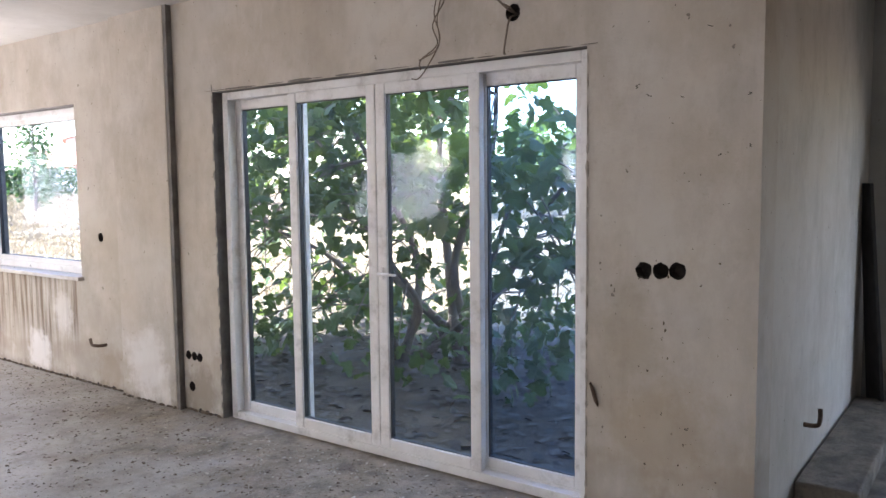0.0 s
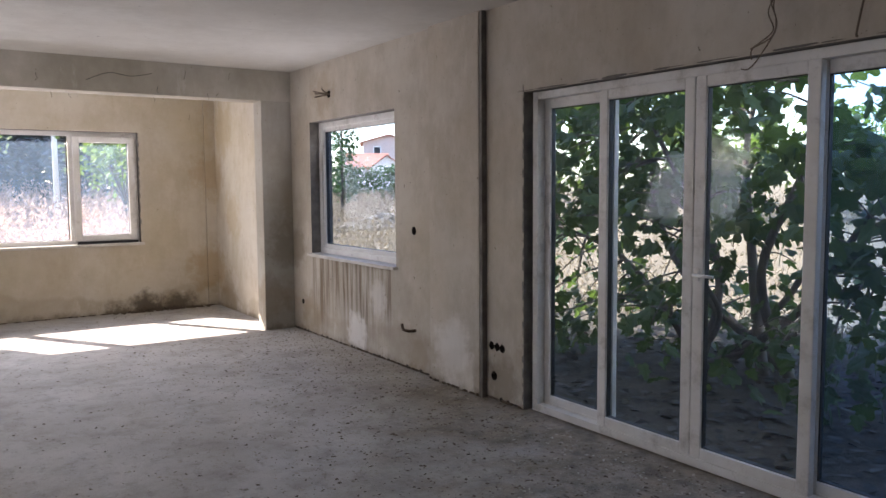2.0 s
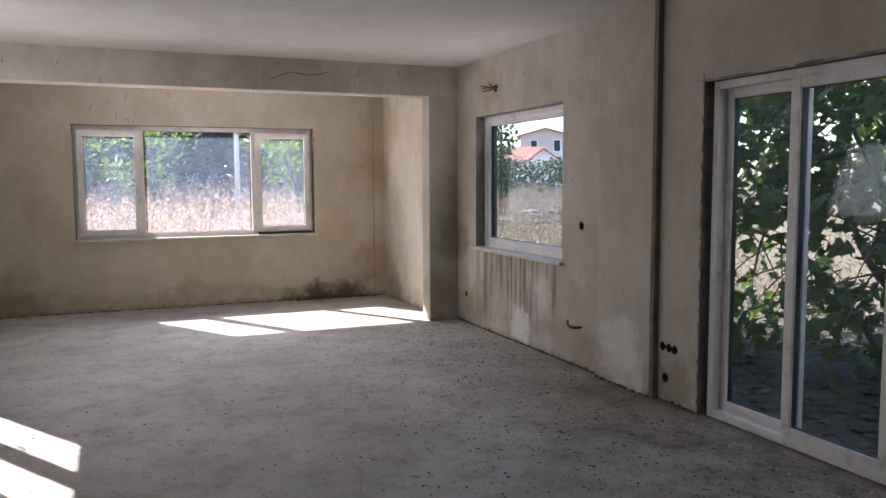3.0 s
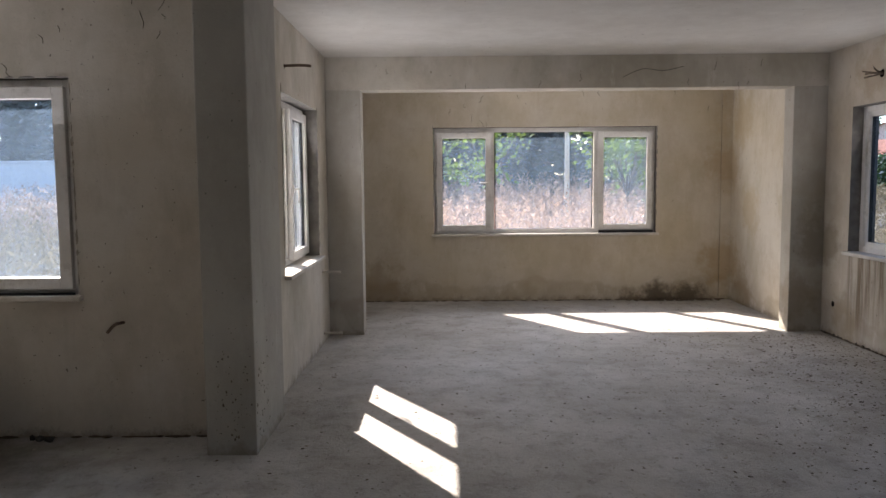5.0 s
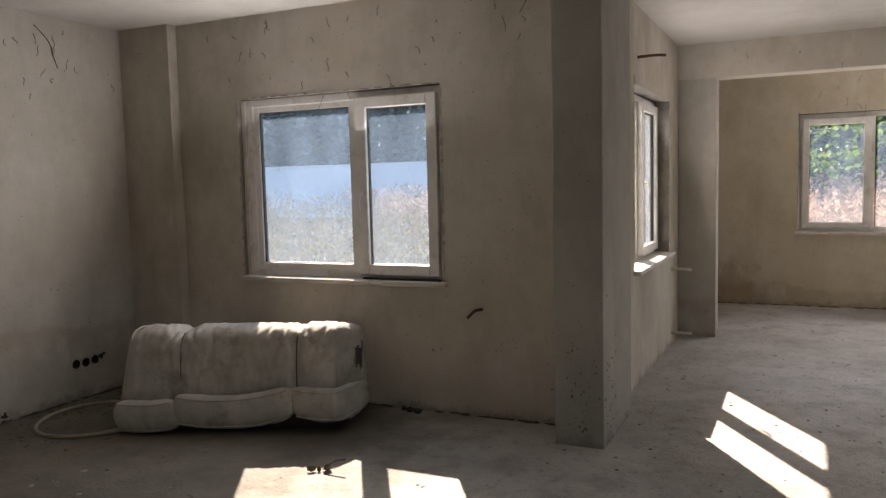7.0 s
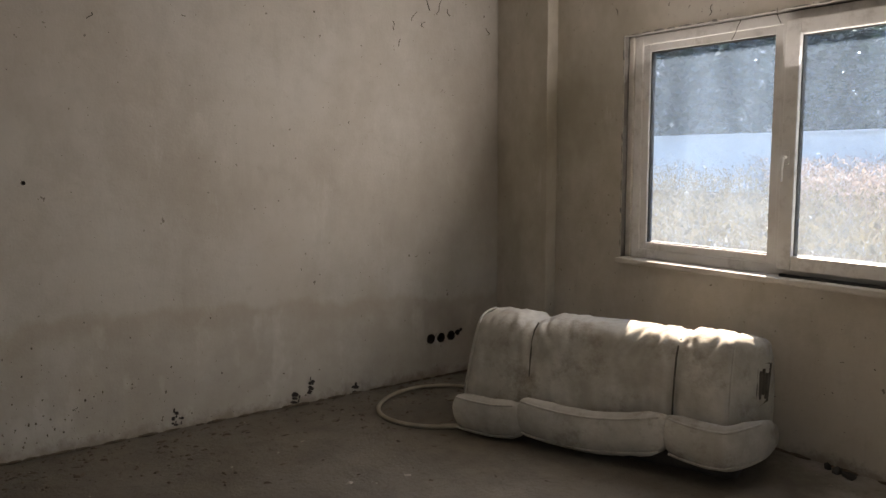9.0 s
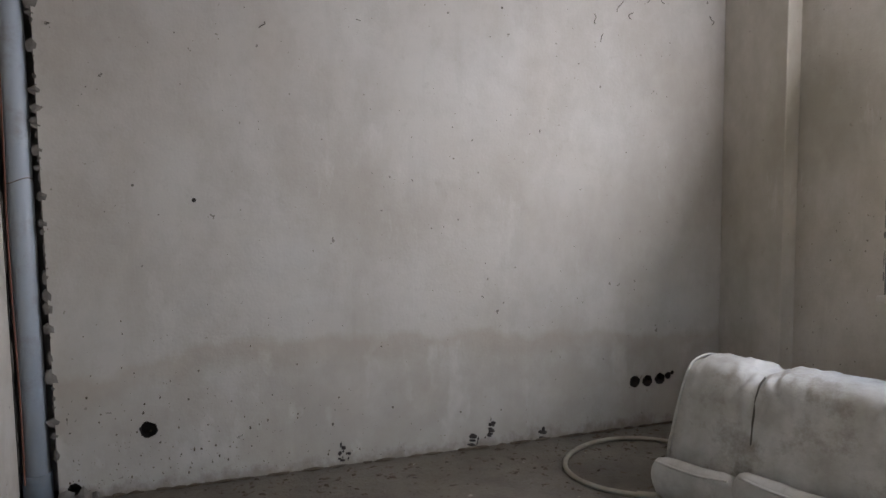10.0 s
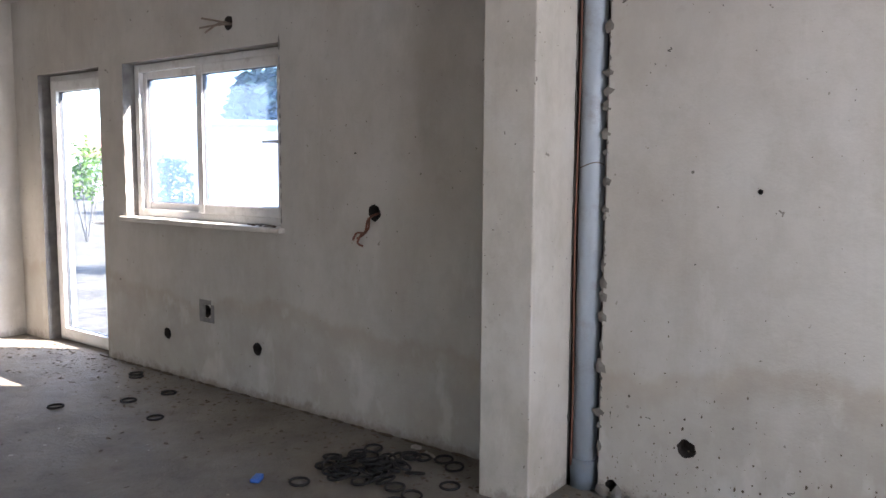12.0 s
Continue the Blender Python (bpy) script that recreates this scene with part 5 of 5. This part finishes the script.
tagged(finish("utility_pole", bm, M_WHITE, True), "thin pale pole standing in the field", "pole")


bm = bmesh.new()
heap_rng = random.Random(120)
for _ in range(420):
    a, d = heap_rng.uniform(0, 6.28), heap_rng.random() ** 0.6
    x, y = 10.2 + 1.7 * d * math.cos(a), 19.0 + 0.7 * d * math.sin(a)
    w = heap_rng.uniform(0.05, 0.16)
    z = ground_z(x, y) + 0.34 * (1 - d) ** 0.8 * (0.7 + 0.5 * noise.noise(Vector((x, y, 3))))
    for v in bmesh.ops.create_icosphere(bm, subdivisions=1, radius=w)["verts"]:
        v.co = Vector((x, y, z)) + Vector((v.co.x * 1.3, v.co.y, v.co.z * 0.6)) * heap_rng.uniform(0.8, 1.15)
tagged(finish("rubble_heap", bm, M_HEAP), "pale heap of earth and rubble in the dry field", "rubble", kind="stuff")


def clipped_hedge():
    r = random.Random(9)
    hedge = thing("hedge", "clipped green garden hedge before a red-roofed house", "hedge", pose(13.2, 25.4, 0.9, 0, 0, -30))
    pts = [Vector((r.uniform(-5, 7), r.choice((-1, 1)) * 0.5 * r.random() ** 0.3, r.random() ** 0.7 * 1.35 + 0.08 * math.sin(i))) for i in range(7000)]
    card_part("foliage", *leaf_cards(pts, 0.2, 9, False, 0.2), M_CLIPPED, hedge)
    for x in range(-5, 8, 2):
        part("stem", tube(bmesh.new(), [(x, 0, -0.4), (x, 0.02, 0.9)], 0.05, 6, 0.02), M_BARK, hedge)


clipped_hedge()


def poplar():
    r = random.Random(12)
    tree = thing("poplar", "slim young poplar with sparse green leaves", "tree", pose(9.75, 20.5, ground_z(9.75, 20.5)))
    bm = bmesh.new()
    tube(bm, [(0, 0, -0.1), (0.04, 0, 1.6), (0, 0, 4.2)], 0.06, 8, 0.012)
    pts = []
    for i in range(26):
        z = 0.5 + 3.7 * i / 26
        a = i * 2.4
        tip = Vector((math.cos(a) * 0.5, math.sin(a) * 0.5, z + 0.5)) * 1.0
        tube(bm, [(0, 0, z), tip * 0.5 + Vector((0, 0, z * 0.5)), tip], 0.014, 5, 0.004)
        pts += [Vector((0, 0, z)).lerp(tip, r.uniform(0.2, 1.1)) + Vector((r.gauss(0, 0.12), r.gauss(0, 0.12), r.gauss(0, 0.12))) for _ in range(70)]
    part("trunk", bm, M_BARK, tree, smooth=True)
    card_part("crown", *leaf_cards(pts, 0.13, 5, False, 0.5), M_CLIPPED, tree)


poplar()


def gable_house(name, label, at, w, d, eave, ridge, wall_mat, openings=()):
    """A house with walls, a pitched tiled roof with overhang, and framed windows on its front."""
    house = thing(name, label, "house", at)
    bm = bmesh.new()
    v = [bm.verts.new(p) for p in ((0, 0, -1), (w, 0, -1), (w, d, -1), (0, d, -1), (0, 0, eave), (w, 0, eave), (w, d, eave), (0, d, eave), (0, d / 2, ridge), (w, d / 2, ridge))]
    for f in ((0, 1, 5, 4), (2, 3, 7, 6), (1, 2, 6, 9, 5), (3, 0, 4, 8, 7), (3, 2, 1, 0)):
        bm.faces.new([v[i] for i in f])
    part("wall", bm, wall_mat, house)
    bm = bmesh.new()
    o, t = 0.45, 0.16
    drop = (ridge - eave) / (d / 2) * o
    for y0, y1, z0, z1 in ((-o, d / 2, eave - drop, ridge), (d / 2, d + o, ridge, eave - drop)):
        q = [bm.verts.new(p) for p in ((-o, y0, z0), (w + o, y0, z0), (w + o, y1, z1), (-o, y1, z1), (-o, y0, z0 + t), (w + o, y0, z0 + t), (w + o, y1, z1 + t), (-o, y1, z1 + t))]
        for f in ((0, 1, 2, 3), (4, 5, 6, 7), (0, 1, 5, 4), (1, 2, 6, 5), (2, 3, 7, 6), (3, 0, 4, 7)):
            bm.faces.new([q[i] for i in f])
    bmesh.ops.recalc_face_normals(bm, faces=bm.faces)
    part("roof", bm, M_ROOF, house, "red tiled roof")
    for x0, x1, z0, z1 in openings:
        win = part("window", ring(bmesh.new(), x0, x1, z0, z1, 0.07, -0.04, 0.03, 0), M_WHITE, house)
        part("pane", boxes((x0 + 0.06, x1 - 0.06, -0.015, 0.0, z0 + 0.06, z1 - 0.06)), M_GASKET, win, "dark window pane")
    return house


pink = gable_house("house", "far pink rendered house with a red tiled roof", pose(51.9, 84.0, 0.9, 0, 0, 60.7), 8, 6.4, 6.2, 7.1, M_HOUSE)
for y, z in ((4.65, 4.95), (1.75, 4.95)):
    far_window = part("window", boxes((-0.05, 0.02, y - 0.5, y - 0.38, z - 0.8, z + 0.8), (-0.05, 0.02, y + 0.38, y + 0.5, z - 0.8, z + 0.8), (-0.05, 0.02, y - 0.38, y + 0.38, z + 0.68, z + 0.8), (-0.05, 0.02, y - 0.38, y + 0.38, z - 0.8, z - 0.68)), M_WHITE, pink)
    part("pane", boxes((-0.02, -0.005, y - 0.38, y + 0.38, z - 0.68, z + 0.68)), M_GASKET, far_window, "dark window pane")
gable_house("house", "far low white house with a red tiled roof", pose(35.6, 70.2, 0.9, 0, 0, -29), 3.6, 6, 2.6, 4.0, M_WHITE)
gable_house("house", "far white gabled house with a red tiled roof", pose(39.7, 66.7, 0.9, 0, 0, 60.7), 6, 3.0, 2.6, 3.7, M_WHITE)
gable_house("house", "far white house with a red roof behind bushes", pose(-22.5, -33.5, 0.0, 0, 0, 146), 4.5, 6, 2.0, 3.0, M_WHITE)


def bush(x, y, w, h, n, seed, material):
    r = random.Random(seed)
    b = thing("bush", "leafy green garden bush", "bush", pose(x, y, ground_z(x, y)), "garden bushes")
    bm = bmesh.new()
    for i in range(7):
        a = i * 0.9
        tube(bm, [(0, 0, -0.1), (math.cos(a) * w * 0.3, math.sin(a) * w * 0.3, h * 0.5), (math.cos(a) * w * 0.6, math.sin(a) * w * 0.6, h * 0.8)], 0.02, 5, 0.005)
    part("stems", bm, M_BARK, b)
    pts = []
    for _ in range(n):
        a, e, q = r.uniform(0, 6.28), r.uniform(-0.2, 1.5), r.random() ** 0.4
        q *= 0.8 + 0.4 * noise.noise(Vector((a * 1.3, e * 2, seed)))
        pts.append(Vector((math.cos(a) * math.cos(e) * w * q, math.sin(a) * math.cos(e) * w * q, h * 0.45 + math.sin(e) * h * 0.55 * q)))
    card_part("crown", *leaf_cards(pts, 0.11, seed, False, 0.4), material, b)


bush(-11.9, -14.4, 0.9, 2.35, 900, 3, M_GREEN)
bush(-10.3, -8.9, 0.75, 2.0, 900, 4, M_CLIPPED)


# fallen leaves on the shaded ground by the garden door
r = random.Random(77)
spots = [(r.uniform(2.75, 6.2), r.uniform(-0.1, 7.0), -0.15) for _ in range(2600)]
verts, faces = leaf_cards(spots, 0.11, 78, False, 0.0)
verts = [(x, y, -0.16 + 0.012 + (z + 0.15) * 0.4) for x, y, z in verts]
me = bpy.data.meshes.new("leaf_litter")
me.from_pydata(verts, [], faces)
me.materials.append(M_LITTER)
tagged(new("leaf_litter", me), "dry grey-brown leaves littering the ground outside", "leaf litter", kind="stuff")


# ---------------------------------------------------------------- cobwebs, cracks and splashes
def splashes(label, material, count, place, lo, hi, seed):
    """Small dark spots stuck on a wall, joined. place(r): a point, and the wall's outward way."""
    r = random.Random(seed)
    verts, faces = [], []
    for _ in range(count):
        p, n = place(r)
        n = Vector(n)
        u, v = n.cross(Vector((0, 0, 1))), Vector((0, 0, 1))
        s, tall = lo + (hi - lo) * r.random() ** 3, r.uniform(0.8, 2.0)
        k = len(verts)
        for i in range(7):
            q = s * r.uniform(0.6, 1.2)
            verts.append(p + u * q * math.cos(i * 0.9) + v * q * tall * math.sin(i * 0.9))
        verts.append(p + n * min(0.004, s))
        faces += [(k + i, k + (i + 1) % 7, k + 7) for i in range(7)]
    me = bpy.data.meshes.new("splashes")
    me.from_pydata(verts, [], faces)
    me.materials.append(material)
    tagged(new("splashes", me), label, "splashes", kind="stuff")


def on_pier(r):
    z = 0.08 + abs(r.gauss(0.25, 0.22))
    return (Vector((r.uniform(-2.75, -2.54), 3.5445, z)), (0, -1, 0)) if r.random() < 0.6 else (Vector((-2.5195, r.uniform(3.57, 3.9), z)), (1, 0, 0))


def west_low(r):
    return Vector((-6.3995, 0.22 + abs(r.gauss(0, 0.75)), 0.03 + abs(r.gauss(0, 0.28)))), (1, 0, 0)


def beside_door(r):
    return Vector((2.3995, r.uniform(-0.25, 0.36), r.uniform(0.08, 1.3))), (-1, 0, 0)


splashes("dark splashes of dirt on the concrete pier", M_DEBRIS, 130, on_pier, 0.002, 0.008, 91)
splashes("dark spots of dirt on the damp plaster", M_DEBRIS, 260, west_low, 0.0015, 0.006, 92)
splashes("dark spots and scuffs on the plaster beside the door", M_DEBRIS, 60, beside_door, 0.0015, 0.006, 93)


def strands(name, label, lines, radius=0.0022):
    bm = bmesh.new()
    for pts in lines:
        tube(bm, smooth_path(pts, 4), radius, 4)
    return tagged(finish(name, bm, M_THREAD), label, "cobweb", kind="stuff")


def web_lines(count, place, seed, size):
    """Short dark dusty threads that hang and run on a wall. place(r): a point and a way along the wall."""
    r = random.Random(seed)
    out = []
    for _ in range(count):
        p, along = place(r)
        l = r.uniform(0.3, 1.0) * size
        side = r.uniform(-0.6, 0.6)
        q = [p + along * (side * l * f + r.uniform(-0.012, 0.012)) + Vector((0, 0, -l * f)) for f in (0, 0.35, 0.7, 1)]
        out.append(q)
    return out


def west_high(r):
    return Vector((-6.394, r.uniform(0.4, 3.75), 2.78 - abs(r.gauss(0, 0.28)))), Vector((0, 1, 0))


def northwest_high(r):
    return Vector((r.uniform(-5.88, -2.95), 3.884, 2.78 - abs(r.gauss(0, 0.3)))), Vector((1, 0, 0))


def north_high(r):
    return Vector((r.uniform(-2.2, 2.1), 9.244, r.uniform(2.3, 2.75))), Vector((1, 0, 0))


def beam_face(r):
    return Vector((r.uniform(-2.2, 2.0), 7.044, r.uniform(2.5, 2.78))), Vector((1, 0, 0))


def kitchen_low(r):
    return Vector((-6.394, r.uniform(-3.8, 3.0), r.uniform(0.08, 2.6))), Vector((0, 1, 0))


def east_low(r):
    return Vector((2.394, r.choice((r.uniform(-0.3, 0.38), r.uniform(4.3, 7.0))), r.uniform(0.1, 2.6))), Vector((0, 1, 0))


for place, count, seed, where in ((west_high, 34, 1, "damp wall"), (northwest_high, 30, 2, "window wall"), (north_high, 12, 3, "alcove wall"), (beam_face, 9, 4, "beam"), (kitchen_low, 14, 5, "kitchen wall"), (east_low, 26, 6, "stained wall")):
    strands("cobweb", "dark dusty threads clinging to the plaster of the " + where, web_lines(count, place, seed, 0.018 if count in (26, 14) else 0.10), 0.0018 if count in (26, 14) else 0.0022)
strands("crack", "long dark crack in the plaster near the ceiling", [
    [(-6.394, 3.05, 2.72), (-6.394, 3.16, 2.62), (-6.394, 3.19, 2.52), (-6.394, 3.22, 2.44)],
    [(0.35, 7.044, 2.58), (0.55, 7.044, 2.66), (0.75, 7.044, 2.64), (0.95, 7.044, 2.68)]], 0.003)

strands("crack", "thin dark crack down the corner of the alcove", [[(2.108, 9.213, 2.5), (2.107, 9.213, 1.9), (2.109, 9.213, 1.1), (2.107, 9.213, 0.04)]], 0.0016)

garden = tagged(finish("garden_wall", boxes((-0.9, 7.5, 0.0, 0.2, -0.4, 2.08), (-0.95, 7.55, -0.04, 0.24, 2.08, 2.15)), M_GARDEN_WALL), "pale rendered garden wall beyond the kitchen", "garden wall", kind="structure")
garden.matrix_world = pose(-10.9, -7.6, 0, 0, 0, 140.6)

bm = ragged(bmesh.new(), (-6.36, -2.16, 1.10), (-6.37, -1.94, 1.10), (0, 0, 1), 0.02, 0.03, 0.008, 131)
tube(bm, [(-6.37, -2.2, 1.104), (-6.355, -2.05, 1.112), (-6.36, -1.93, 1.106)], 0.004, 5)
tagged(finish("sill_scraps", bm, M_DEBRIS), "dark mortar scraps and a twig lying on the sill", "scraps")

# chipped plaster along the window openings
for a, b, n, seed in (
        ((-2.618, 6.505, 0.95), (-2.618, 6.505, 2.2), (1, 0, 0), 61), ((-2.618, 4.925, 0.95), (-2.618, 4.925, 2.2), (1, 0, 0), 62),
        ((-5.34, 3.888, 0.95), (-5.34, 3.888, 2.18), (0, -1, 0), 63), ((-3.665, 3.888, 0.95), (-3.665, 3.888, 2.2), (0, -1, 0), 64),
        ((-5.28, 3.888, 2.204), (-3.68, 3.888, 2.204), (0, -1, 0), 65), ((-1.585, 9.248, 0.95), (-1.585, 9.248, 2.22), (0, -1, 0), 66),
        ((1.295, 9.248, 0.95), (1.295, 9.248, 2.22), (0, -1, 0), 67), ((-6.398, -3.605, 1.12), (-6.398, -3.605, 2.17), (1, 0, 0), 68),
        ((-6.398, -1.925, 1.12), (-6.398, -1.925, 2.19), (1, 0, 0), 69), ((2.398, 0.425, 0.05), (2.398, 0.425, 2.15), (-1, 0, 0), 70),
        ((2.398, 3.115, 0.05), (2.398, 3.115, 2.18), (-1, 0, 0), 71)):
    tagged(finish("chipped_edge", ragged(bmesh.new(), a, b, n, 0.011, 0.06, 0.005, seed), M_MORTAR if seed % 2 else M_CRUMB), "chipped plaster along the edge of an opening", "plaster edge", kind="structure")

# broken plaster foot of the stained wall
for y0, y1, seed in ((3.16, 3.62, 81), (3.95, 4.75, 82), (4.75, 5.9, 83), (6.1, 7.0, 84), (-0.3, 0.38, 85)):
    tagged(finish("chipped_edge", ragged(bmesh.new(), (2.398, y0, 0.012), (2.398, y1, 0.012), (-1, 0, 0), 0.022, 0.05, 0.004, seed), M_HOLE), "dark broken gap at the foot of the plaster", "plaster edge", kind="structure")

# torn sockets near the floor of the damp wall
for y, z0, z1, w, seed in ((1.475, 0.03, 0.11, 0.02, 101), (1.49, 0.02, 0.10, 0.022, 111), (1.52, 0.02, 0.07, 0.02, 102), (2.20, 0.01, 0.06, 0.03, 103), (2.23, 0.01, 0.05, 0.03, 113), (2.305, 0.05, 0.15, 0.018, 104), (2.32, 0.06, 0.13, 0.018, 114), (2.62, 0.0, 0.05, 0.03, 105)):
    tagged(finish("torn_socket", ragged(bmesh.new(), (-6.398, y, z0), (-6.398, y + 0.01, z1), (1, 0, 0), w, 0.018, 0.005, seed), M_HOLE), "dark torn socket hole in the plaster near the floor", "socket hole", kind="structure")
